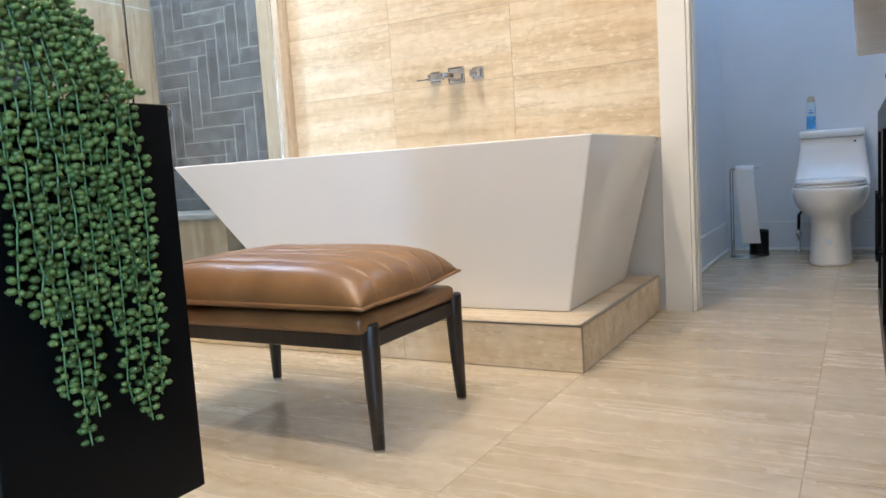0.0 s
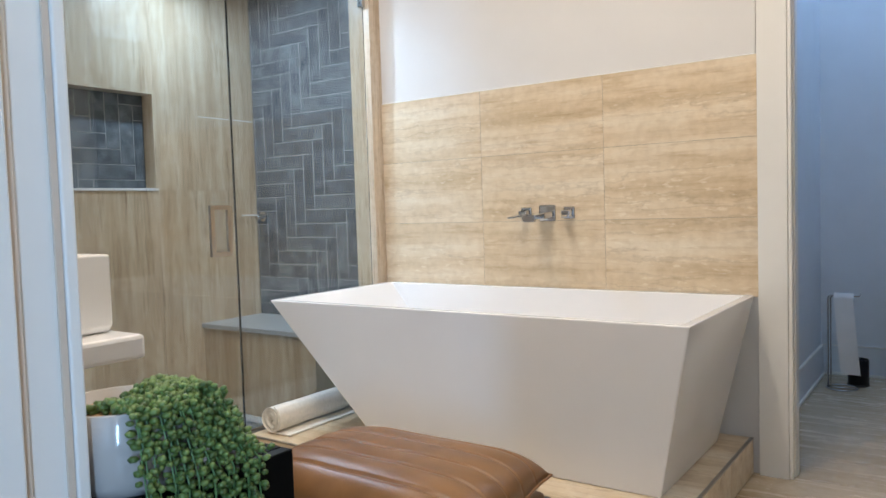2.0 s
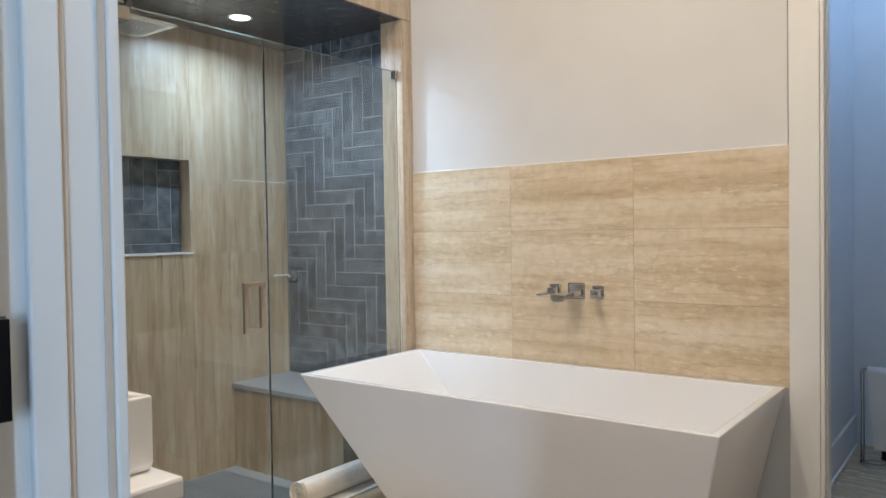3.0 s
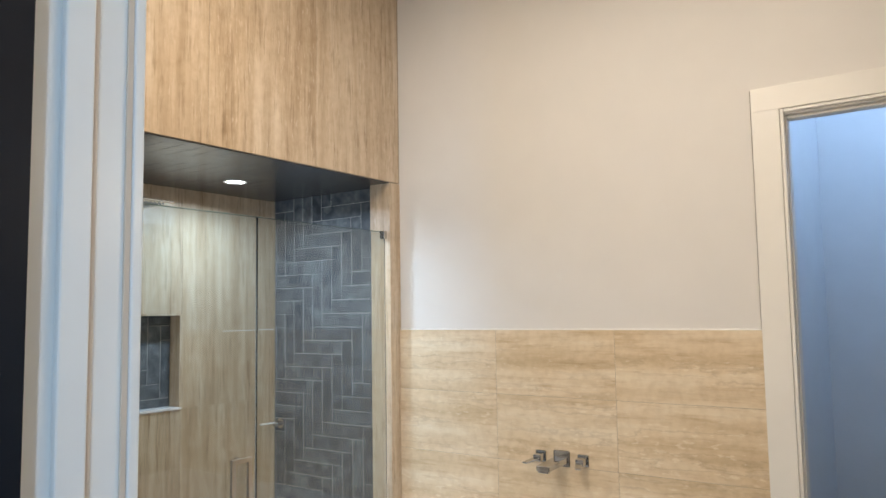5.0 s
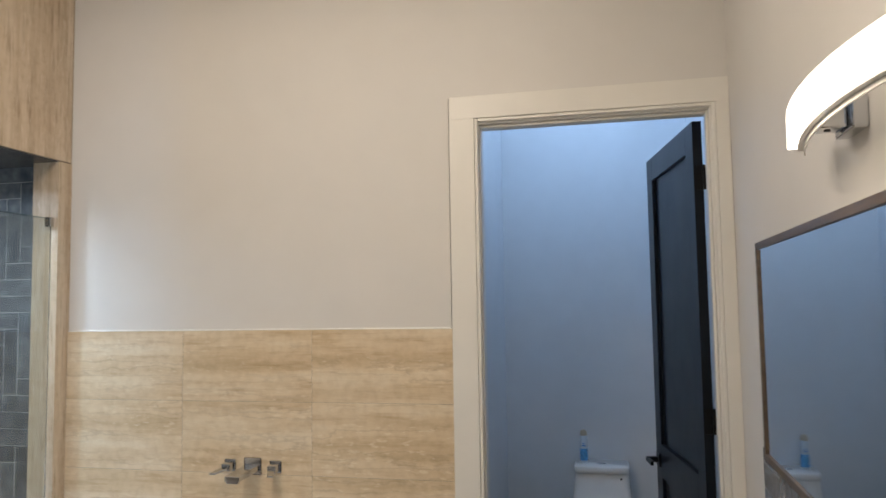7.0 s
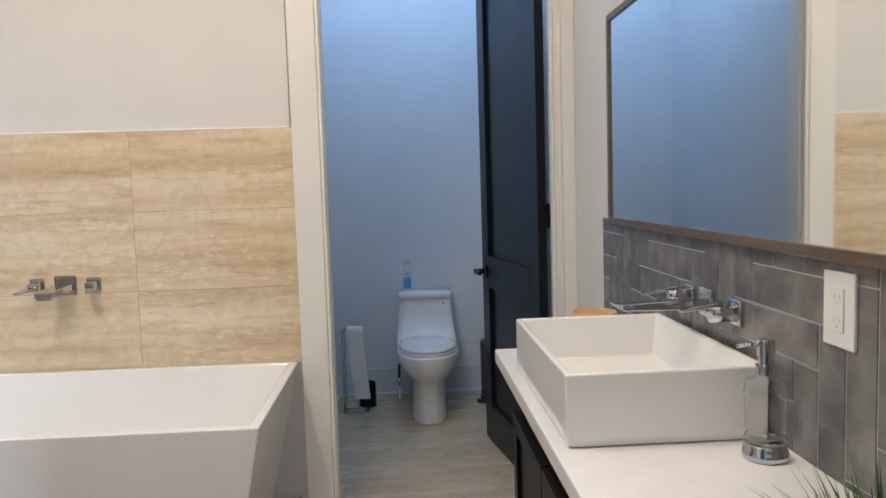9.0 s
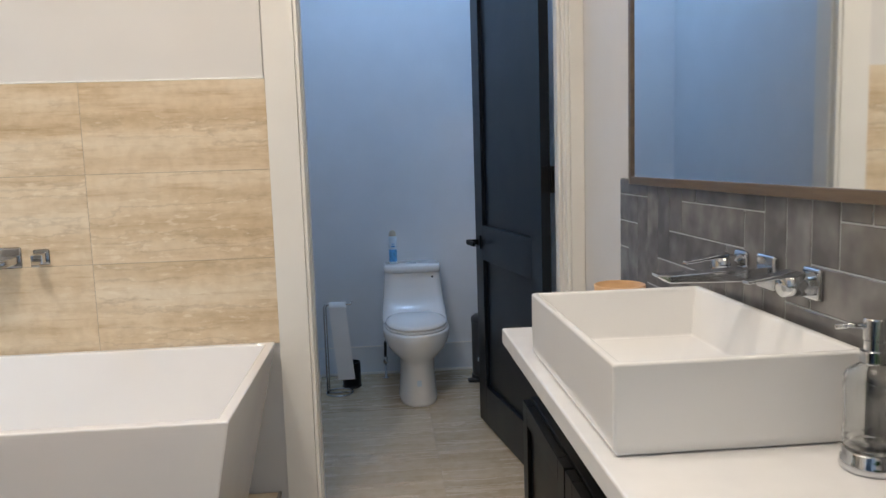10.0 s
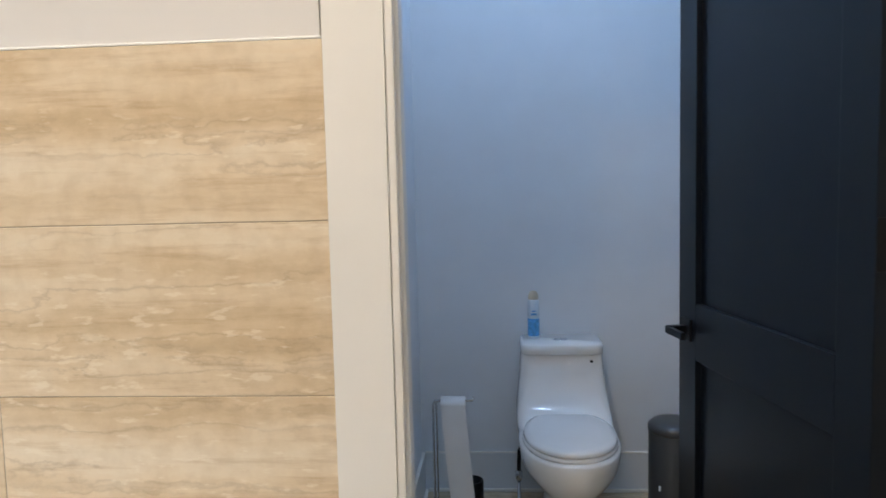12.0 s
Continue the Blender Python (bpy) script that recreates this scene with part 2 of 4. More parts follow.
M_CLEAR = glass("clear_glass", (0.97, 0.98, 0.98))
M_MIRROR = plain("mirror_silver", (0.9, 0.92, 0.92), 0.0, 1.0, vary=0.0, relief=0.0)
M_LAMP = emitter("lamp_diffuser", (1.0, 0.88, 0.74), 7.0)
M_LED = emitter("downlight_lens", (0.85, 0.93, 1.0), 25.0)
M_LEDWARM = emitter("warm_downlight_lens", (1.0, 0.84, 0.62), 12.0)
M_PLASTIC = plain("white_plastic", (0.83, 0.82, 0.80), 0.3, vary=0.01, relief=0.0)
M_SLOT = plain("outlet_slot", (0.58, 0.54, 0.50), 0.5)
M_DARKPLASTIC = plain("dark_slot", (0.02, 0.02, 0.02), 0.5)
M_CANGREY = plain("grey_steel", (0.10, 0.105, 0.11), 0.38, 0.5)
M_CANBLUE = plain("aerosol_blue", (0.10, 0.36, 0.68), 0.3, vary=0.3, scale=60, relief=0.0)
M_CANPALE = plain("aerosol_pale", (0.66, 0.76, 0.84), 0.3, vary=0.05, relief=0.0)
M_GOLD = plain("aerosol_cap", (0.52, 0.45, 0.34), 0.35, relief=0.0)
M_OAK = wood("dark_room_floor", (0.20, 0.13, 0.08), (0.33, 0.23, 0.15), (1, 10, 10), 0.4)

# ---- mesh tools ----


def part(name, bm, mat, parent=None, label="", smooth=False):
    me = bpy.data.meshes.new(name)
    bm.to_mesh(me)
    bm.free()
    me.materials.append(mat)
    if smooth:
        me.shade_smooth()
    ob = new(name, me)
    if parent is not None:
        ob.parent = parent
    return tagged(ob, label)


def thing(name, label, category, group="", m=None):
    ob = new(name)
    ob.empty_display_size = 0.05
    if m is not None:
        ob.matrix_world = m
    return tagged(ob, label, category, group)


def structure(ob, label):
    return tagged(ob, label, "", "", "structure")


def add_box(bm, x0, x1, y0, y1, z0, z1, bevel=0.0, seg=2):
    vs = bmesh.ops.create_cube(bm, size=1.0)["verts"]
    for v in vs:
        v.co = Vector(((x0 + x1) / 2 + v.co.x * (x1 - x0), (y0 + y1) / 2 + v.co.y * (y1 - y0), (z0 + z1) / 2 + v.co.z * (z1 - z0)))
    if bevel:
        es = list({e for v in vs for e in v.link_edges})
        bmesh.ops.bevel(bm, geom=es, offset=bevel, segments=seg, affect="EDGES", profile=0.5)
    return bm


def box(x0, x1, y0, y1, z0, z1, bevel=0.0, seg=2):
    return add_box(bmesh.new(), x0, x1, y0, y1, z0, z1, bevel, seg)


def boxes(*dims, bevel=0.0):
    bm = bmesh.new()
    for d in dims:
        add_box(bm, *d, bevel=bevel)
    return bm


def add_loft(bm, rings, cap0=True, cap1=True, closed=True):
    rows = [[bm.verts.new(p) for p in r] for r in rings]
    n = len(rows[0])
    for a, b in zip(rows, rows[1:]):
        for i in range(n if closed else n - 1):
            j = (i + 1) % n
            bm.faces.new((a[i], a[j], b[j], b[i]))
    if cap0:
        bm.faces.new(rows[0][::-1])
    if cap1:
        bm.faces.new(rows[-1])
    return bm


def loft(rings, cap0=True, cap1=True):
    bm = add_loft(bmesh.new(), rings, cap0, cap1)
    bmesh.ops.recalc_face_normals(bm, faces=bm.faces)
    return bm


def ring(cx, cy, z, rx, ry, n=32, power=2.0):
    """A level oval; power above 2 squares it off."""
    out = []
    for i in range(n):
        a = 2 * math.pi * i / n
        c, s = math.cos(a), math.sin(a)
        out.append(Vector((cx + rx * math.copysign(abs(c) ** (2 / power), c), cy + ry * math.copysign(abs(s) ** (2 / power), s), z)))
    return out


def add_tube(bm, pts, r, n=8, cap=True):
    """A round bar along the points; r may be a number or one for each point."""
    pts = [Vector(p) for p in pts]
    rs = r if isinstance(r, (list, tuple)) else [r] * len(pts)
    rings, side = [], None
    for i, p in enumerate(pts):
        d = (pts[min(i + 1, len(pts) - 1)] - pts[max(i - 1, 0)]).normalized()
        if side is None:
            side = d.orthogonal().normalized()
        side = (side - d * side.dot(d)).normalized()
        up = d.cross(side)
        rings.append([p + (side * math.cos(2 * math.pi * k / n) + up * math.sin(2 * math.pi * k / n)) * rs[i] for k in range(n)])
    return add_loft(bm, rings, cap, cap)


def tube(pts, r, n=10):
    bm = add_tube(bmesh.new(), pts, r, n)
    bmesh.ops.recalc_face_normals(bm, faces=bm.faces)
    return bm


def turned(cx, cy, profile, n=32):
    """A lathe shape from (radius, height) pairs."""
    return loft([ring(cx, cy, z, r, r, n) for r, z in profile])

# ---- the setting ----
TUBWALL, SIDE, CEIL = 3.48, 0.668, 3.44
SHOWER, NICHE = -2.237, -3.22


def wall(name, dims, label, mat=M_PAINT):
    return structure(part(name, boxes(*dims), mat), label)


floor = structure(part("floor", box(-3.4, 0.80, 0.78, 5.55, -0.12, -0.0016), M_GROUT), "beige vein-cut stone tile floor")
hall_floor = structure(part("hall_floor", box(-2.7, 2.7, -3.4, 0.78, -0.12, 0.0), M_OAK), "brown wooden floor outside the bathroom")
ceiling = structure(part("ceiling", box(-3.4, 0.80, 0.78, 5.55, CEIL, CEIL + 0.12), M_CEIL), "plain white painted ceiling")
hall_ceiling = structure(part("hall_ceiling", box(-2.7, 2.7, -3.4, 0.78, 2.9, 3.02), M_CEIL), "plain white hall ceiling")

# the wall behind the tub, pierced by the toilet room's doorway
# narrow groove left of the casing is added to draw the casing's shadow line
wall_tub = wall("wall_north", [(-3.34, -0.433, TUBWALL, 3.60, 0, CEIL), (-0.433, -0.426, TUBWALL, 3.60, 0, 1.603), (-0.433, -0.426, 3.494, 3.60, 1.603, 2.548), (-0.433, -0.426, TUBWALL, 3.60, 2.548, CEIL), (-0.426, -0.32, TUBWALL, 3.60, 0, CEIL), (0.62, 0.80, TUBWALL, 3.60, 0, CEIL), (-0.32, 0.62, TUBWALL, 3.60, 2.45, CEIL)],
                "cream painted wall with a stone tile wainscot")
wall_vanity = wall("wall_east", [(SIDE, 0.80, 0.92, 3.48, 0, CEIL)], "cream painted wall behind the vanity")
wall_entry = wall("wall_south", [(-3.34, -0.625, 0.775, 0.908, 0, CEIL), (0.40, 0.80, 0.775, 0.908, 0, CEIL), (-0.625, 0.40, 0.775, 0.908, 2.46, CEIL)],
                  "pale painted wall around the entrance doorway")
wall_west = wall("wall_west", [(-1.50, -1.42, 0.908, 1.30, 0, CEIL), (-3.34, SHOWER, 1.63, 1.75, 0, CEIL), (-3.34, -3.22, 0.908, 1.63, 0, CEIL)], "plain painted wall beside the shower")
for nm, d in (("wall_hall_back", (-2.7, 2.7, -3.45, -3.33, 0, 3.0)), ("wall_hall_west", (-2.8, -2.7, -3.45, 0.775, 0, 3.0)), ("wall_hall_east", (2.7, 2.8, -3.45, 0.775, 0, 3.0)),
              ("wall_hall_front", (0.80, 2.7, 0.775, 0.905, 0, 3.0))):
    wall(nm, [d], "plain painted hall wall")
toilet_walls = [("wall_toilet_back", (-0.59, 0.80, 5.42, 5.55, 0, CEIL)), ("wall_toilet_west", (-0.59, -0.490, 3.60, 5.42, 0, CEIL)), ("wall_toilet_east", (0.70, 0.80, 3.60, 5.42, 0, CEIL))]
for nm, d in toilet_walls:
    wall(nm, [d], "smooth cool blue-grey painted wall", M_TOILETWALL)
# shower shell
wall_niche = wall("wall_shower", [(-3.34, NICHE, 1.75, 2.333, 0, CEIL), (-3.34, NICHE, 2.822, 3.48, 0, CEIL), (-3.34, NICHE, 2.333, 2.822, 0, 1.198), (-3.34, NICHE, 2.333, 2.822, 1.70, CEIL),
                                  (-3.40, -3.31, 2.333, 2.822, 1.198, 1.70)], "shower wall with a recessed niche", M_GROUT)
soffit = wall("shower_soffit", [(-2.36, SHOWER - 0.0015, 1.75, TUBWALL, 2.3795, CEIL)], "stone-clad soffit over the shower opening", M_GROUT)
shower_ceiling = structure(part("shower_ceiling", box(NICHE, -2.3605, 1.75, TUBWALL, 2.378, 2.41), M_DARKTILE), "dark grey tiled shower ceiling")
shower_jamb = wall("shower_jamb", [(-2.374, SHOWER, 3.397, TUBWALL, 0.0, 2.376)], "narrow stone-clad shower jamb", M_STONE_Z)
shower_curb = wall("shower_curb", [(-2.37, SHOWER, 1.75, 2.515, -0.004, 0.07)], "low stone shower curb", M_STONE_X)
shower_floor = wall("shower_floor", [(NICHE, -2.37, 1.75, TUBWALL, -0.006, 0.006)], "grey hexagon mosaic shower floor", M_GROUT_PALE)
bench_front = thing("shower_bench", "built-in stone-clad shower bench with a grey slab top", "bench")
# bench front takes the darker stone tones to put its deep shade into the colour
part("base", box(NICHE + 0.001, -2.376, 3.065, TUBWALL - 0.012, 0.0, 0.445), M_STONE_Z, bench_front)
part("slab", box(NICHE + 0.001, -2.376, 3.05, TUBWALL - 0.012, 0.446, 0.472, 0.003), M_BENCH, bench_front, "grey stone seat slab")

# tub platform: a box clad in stone pieces
platform = structure(part("platform", box(SHOWER + 0.002, -0.4515, 2.5165, 3.468, 0.0, 0.1385), M_GROUT), "low stone-clad platform under the bathtub")

# ---- doorways ----


def strip(name, x0, x1, y0, y1, z0, z1, parent=None, label="", mat=None, bevel=0.003):
    return part(name, box(x0, x1, y0, y1, z0, z1, bevel), mat or M_TRIM, parent, label)


trim = structure(new("trim"), "cream painted door casings")
strip("casing", -0.425, -0.322, 3.458, 3.4805, 0.0, 2.4548, trim, bevel=0.001)
strip("casing", 0.618, 0.6665, 3.458, 3.4805, 0.0, 2.4548, trim, bevel=0.001)
strip("casing_head", -0.425, 0.6665, 3.458, 3.4805, 2.455, 2.548, trim, bevel=0.001)
strip("casing_bead", -0.3215, -0.307, 3.463, 3.4805, 0.0, 2.4545, trim)
strip("casing_bead", 0.603, 0.6175, 3.463, 3.4805, 0.0, 2.4545, trim)
strip("casing_bead", -0.3065, 0.6025, 3.463, 3.4805, 2.4405, 2.4545, trim)
strip("jamb", -0.322, -0.312, 3.481, 3.61, 0.0, 2.45, trim)
strip("jamb", 0.595, 0.62, 3.481, 3.61, 0.0, 2.45, trim)
strip("jamb_head", -0.3115, 0.5945, 3.481, 3.61, 2.432, 2.45, trim)
strip("door_stop", -0.3115, -0.302, 3.50, 3.555, 0.0, 2.4315, trim)
strip("door_stop", 0.583, 0.5945, 3.50, 3.555, 0.0, 2.4315, trim)
strip("door_stop", -0.3015, 0.5825, 3.50, 3.555, 2.42, 2.4315, trim)
entry = structure(new("entrance_trim"), "white painted entrance door frame with stops")
for sx, x0 in ((1, -0.622), (-1, 0.40)):
    def span(a, b):
        return sorted((x0 + sx * a, x0 + sx * b))
    a, b = span(0.0, 0.02)
    strip("jamb", a, b, 0.770, 0.9075, 0.0, 2.46, entry)
    a, b = span(0.0205, 0.032)
    strip("door_stop", a, b, 0.815, 0.853, 0.0, 2.44, entry)
    a, b = span(0.0205, 0.0245)
    strip("caulk_seam", a, b, 0.8535, 0.861, 0.0, 2.44, entry, "tan caulk seam", M_CAULK, 0.0)
    strip("caulk_seam", a, b, 0.900, 0.9075, 0.0, 2.44, entry, "tan caulk seam", M_CAULK, 0.0)
    a, b = span(-0.085, 0.027)
    strip("casing", a, b, 0.9085, 0.924, 0.0, 2.55, entry)
    a, b = span(-0.085, -0.001)
    strip("casing", a, b, 0.757, 0.7745, 0.0, 2.55, entry)
strip("jamb_head", -0.60, 0.375, 0.770, 0.9075, 2.441, 2.46, entry)

baseboard = structure(new("baseboard"), "pale painted baseboards")
for d in ((-0.489, -0.475, 3.62, 5.405), (-0.475, 0.69, 5.405, 5.419), (0.686, 0.699, 3.62, 5.404)):
    strip("board", *d, 0.0, 0.172, baseboard, mat=M_TOILETWALL)
for d in ((-0.4745, -0.463, 3.62, 5.393), (-0.463, 0.685, 5.393, 5.4045)):
    strip("shoe_molding", *d, 0.0, 0.016, baseboard, "white quarter-round", None, 0.004)
for d in ((-0.4885, -0.4740, 3.62, 5.404), (-0.4735, 0.69, 5.404, 5.4185)):
    strip("cap_bead", *d, 0.1722, 0.177, baseboard, "white caulk bead", None, 0.001)

# ---- the bathtub and its fittings ----


def rect(x0, x1, y0, y1, z):
    return [Vector(p) for p in ((x0, y0, z), (x1, y0, z), (x1, y1, z), (x0, y1, z))]


def make_tub():
    t = thing("bathtub", "white angular freestanding bathtub with steeply sloping ends", "bathtub")
    bm = loft([rect(-1.685, -0.553, 2.70, 3.345, 0.141), rect(-2.212, -0.440, 2.645, 3.462, 0.692),
               rect(-2.178, -0.472, 2.676, 3.432, 0.692), rect(-1.70, -0.66, 2.80, 3.30, 0.26)])
    bmesh.ops.bevel(bm, geom=list(bm.edges), offset=0.005, segments=3, affect="EDGES", profile=0.5)
    part("shell", bm, M_TUB, t, smooth=False)
    part("drain", turned(-1.15, 3.05, [(0.03, 0.258), (0.034, 0.262), (0.030, 0.268), (0.012, 0.270)], 20), M_CHROME, t, "chrome drain cap", True)
    return t


make_tub()


def wedge(x0, x1, y_back, y_front, z0, z1, drop):
    """A bar that leaves the wall and droops by drop at its front end."""
    bm = loft([[Vector((x, y_back, z)) for x, z in ((x0, z0), (x1, z0), (x1, z1), (x0, z1))], [Vector((x, y_front, z - drop)) for x, z in ((x0, z0 + 0.004), (x1, z0 + 0.004), (x1, z1), (x0, z1))]])
    bmesh.ops.bevel(bm, geom=list(bm.edges), offset=0.0025, segments=2, affect="EDGES", profile=0.5)
    return bm


def square_tap(x, z, y, parent, swing):
    part("plate", box(x - 0.026, x + 0.026, y - 0.007, y, z - 0.026, z + 0.026, 0.005, 3), M_CHROME, parent)
    part("stem", wedge(x - 0.019, x + 0.019, y - 0.0072, y - 0.046, z - 0.017, z + 0.017, 0.006), M_CHROME, parent)
    lever = loft([[Vector((x + dx, y - 0.0462, z - 0.006 + dz)) for dx, dz in ((-0.017, -0.005), (0.017, -0.005), (0.017, 0.005), (-0.017, 0.005))],
                  [Vector((x + swing + dx, y - 0.105, z - 0.018 + dz)) for dx, dz in ((-0.013, -0.0035), (0.013, -0.0035), (0.013, 0.0035), (-0.013, 0.0035))]])
    bmesh.ops.bevel(lever, geom=list(lever.edges), offset=0.002, segments=2, affect="EDGES", profile=0.5)
    part("lever", lever, M_CHROME, parent)


tub_tap = thing("bath_faucet", "chrome wall-mounted bath faucet with two square handles", "faucet")
square_tap(-1.410, 1.024, 3.4695, tub_tap, -0.030)
square_tap(-1.200, 1.022, 3.4695, tub_tap, 0.022)
part("plate", box(-1.345, -1.265, 3.462, 3.4695, 0.987, 1.058, 0.006, 3), M_CHROME, tub_tap)
part("spout", wedge(-1.337, -1.273, 3.4618, 3.285, 1.004, 1.030, 0.012), M_CHROME, tub_tap)
part("spout_lip", box(-1.330, -1.280, 3.286, 3.306, 0.988, 0.9995, 0.002), M_CHROME, tub_tap)

mat_roll = thing("rolled_bath_mat", "cream terry bath mat rolled up on the platform", "bath mat")
pts = []
for i in range(90):
    a = i / 89 * 5.2 * 2 * math.pi
    pts.append((0.012 + 0.0465 * i / 89, a))
bm = bmesh.new()
rings = []
for k in range(7):
    y = 2.575 + 0.086 * k
    outer = [Vector((-2.155 + (r + 0.004 * math.sin(k * 2.1)) * math.cos(a), y + 0.004 * math.sin(5 * r * 90), 0.142 + 0.060 + r * math.sin(a))) for r, a in pts]
    inner = [Vector((-2.155 + (r - 0.0065) * math.cos(a), y, 0.142 + 0.060 + (r - 0.0065) * math.sin(a))) for r, a in reversed(pts)]
    rings.append(outer + inner)
add_loft(bm, rings, False, False)
for rr in (rings[0], rings[-1]):
    vs = [bm.verts.new(p) for p in rr]
    h = len(pts)
    for i in range(h - 1):
        bm.faces.new((vs[i], vs[i + 1], vs[2 * h - 2 - i], vs[2 * h - 1 - i]))
bmesh.ops.recalc_face_normals(bm, faces=bm.faces)
part("roll", bm, M_TOWEL, mat_roll, smooth=True)
part("loose_edge", box(-2.15, -2.055, 2.58, 3.09, 0.1415, 0.1495, 0.003), M_TOWEL, mat_roll)

# ---- the ottoman ----


def make_ottoman():
    t = thing("ottoman", "tan leather ottoman with a channelled cushion on dark tapered wooden legs", "ottoman")
    cx, cy = -1.012, 1.975
    hx, hy = 0.362, 0.245
    # the loose cushion: pillow shape with stitched channels running along its length
    pad = part("seat_pad", box(cx - hx + 0.03, cx + hx - 0.03, cy - hy + 0.028, cy + hy - 0.028, 0.268, 0.311, 0.017, 4), M_LEATHER, t, smooth=True)
    for name, z0, zt, inset, channels in (("cushion", 0.334, 0.430, 0.0, True),):
        nx, ny = 48, 96
        bm = bmesh.new()
        top, bot = {}, {}
        for i in range(nx + 1):
            for j in range(ny + 1):
                u, v = -1 + 2 * i / nx, -1 + 2 * j / ny
                pinch = 1 - 0.035 * (1 - abs(u) ** 6) * (abs(v) ** 8)
                pinchx = 1 - 0.03 * (1 - abs(v) ** 6) * (abs(u) ** 8)
                curl = max(0.0, u) * max(0.0, v)
                x, y = cx + u * (hx - inset) * pinchx - 0.03 * curl, cy + v * (hy - inset) * pinch
                f = max(0.0, (1 - abs(u) ** 5) * (1 - abs(v) ** 4)) ** 0.5
                h = (zt - z0) * f
                if channels:
                    w = (v + 1) / 2 * 6
                    g = abs(w - round(w))
                    if 0.5 < w < 5.5:
                        h -= 0.009 * math.exp(-(g / 0.032) ** 2) * min(1.0, f * 1.5)
                    h += 0.004 * (4 * g * (1 - g)) * f
                    h += 0.003 * noise.noise((x * 9, y * 9, 1.0)) * f
                d = -(0.022 if channels else 0.012) * f
                zm = (z0 if channels else (z0 + zt) / 2) + 0.010 * curl ** 2
                top[i, j] = bm.verts.new((x, y, zm + (h if channels else (zt - z0) * 0.5 * f)))
                bot[i, j] = top[i, j] if i in (0, nx) or j in (0, ny) else bm.verts.new((x, y, zm + (d if channels else -(zt - z0) * 0.5 * f)))
        for i in range(nx):
            for j in range(ny):
                bm.faces.new((top[i, j], top[i + 1, j], top[i + 1, j + 1], top[i, j + 1]))
                q = (bot[i, j + 1], bot[i + 1, j + 1], bot[i + 1, j], bot[i, j])
                if len(set(q)) == 4:
                    try:
                        bm.faces.new(q)
                    except ValueError:
                        pass
        bmesh.ops.remove_doubles(bm, verts=bm.verts, dist=0.00005)
        bmesh.ops.recalc_face_normals(bm, faces=bm.faces)
        c = part(name, bm, M_LEATHER, t, smooth=True)
        edge = []
        for k in range(97):
            s = k / 96 * 4
            q, r = int(min(s, 3.999)), s - int(min(s, 3.999))
            a = -1 + 2 * r
            u, v = ((a, -1), (1, a), (-a, 1), (-1, -a))[q]
            curl = max(0.0, u) * max(0.0, v)
            edge.append((cx + u * (hx - inset) * (1 - 0.03 * (1 - abs(v) ** 6) * abs(u) ** 8) - 0.03 * curl, cy + v * (hy - inset) * (1 - 0.035 * (1 - abs(u) ** 6) * abs(v) ** 8), (z0 if channels else (z0 + zt) / 2) + 0.010 * curl ** 2))
        part("piping", tube(edge, 0.0045, 6), M_LEATHER, c, smooth=True)
    lx0, lx1, ly0, ly1 = -1.330, -0.684, 1.800, 2.196
    for x in (lx0, lx1):
        for y in (ly0, ly1):
            sx, sy = (1 if x > cx else -1), (1 if y > cy else -1)
            rings = [ring(x, y, 0.006, 0.0135, 0.0135, 14), ring(x - sx * 0.004, y - sy * 0.003, 0.12, 0.0185, 0.0185, 14),
                     ring(x - sx * 0.006, y - sy * 0.004, 0.23, 0.0215, 0.0215, 14), ring(x - sx * 0.006, y - sy * 0.004, 0.283, 0.0225, 0.0225, 14), ring(x - sx * 0.006, y - sy * 0.004, 0.288, 0.0205, 0.0205, 14)]
            leg = part("leg", loft(rings), M_DARKWOOD, t, smooth=False)
            leg.data.shade_smooth()
            part("foot_pad", turned(x, y, [(0.011, 0.0), (0.0125, 0.001), (0.0125, 0.0058)], 12), M_NICKEL, leg)
    for y in (ly0 + 0.006, ly1 - 0.006):
        part("rail", box(lx0 + 0.025, lx1 - 0.025, y - 0.011, y + 0.011, 0.226, 0.266, 0.004), M_DARKWOOD, t)
    for x in (lx0 + 0.010, lx1 - 0.010):
        part("rail", box(x - 0.011, x + 0.011, ly0 + 0.02, ly1 - 0.02, 0.230, 0.266, 0.004), M_DARKWOOD, t)
    for y in (1.88, 1.99, 2.10):
        part("slat", box(lx0 + 0.022, lx1 - 0.022, y - 0.02, y + 0.02, 0.257, 0.2675, 0.002), M_DARKWOOD, t)
    return t


make_ottoman()

# ---- vanities ----


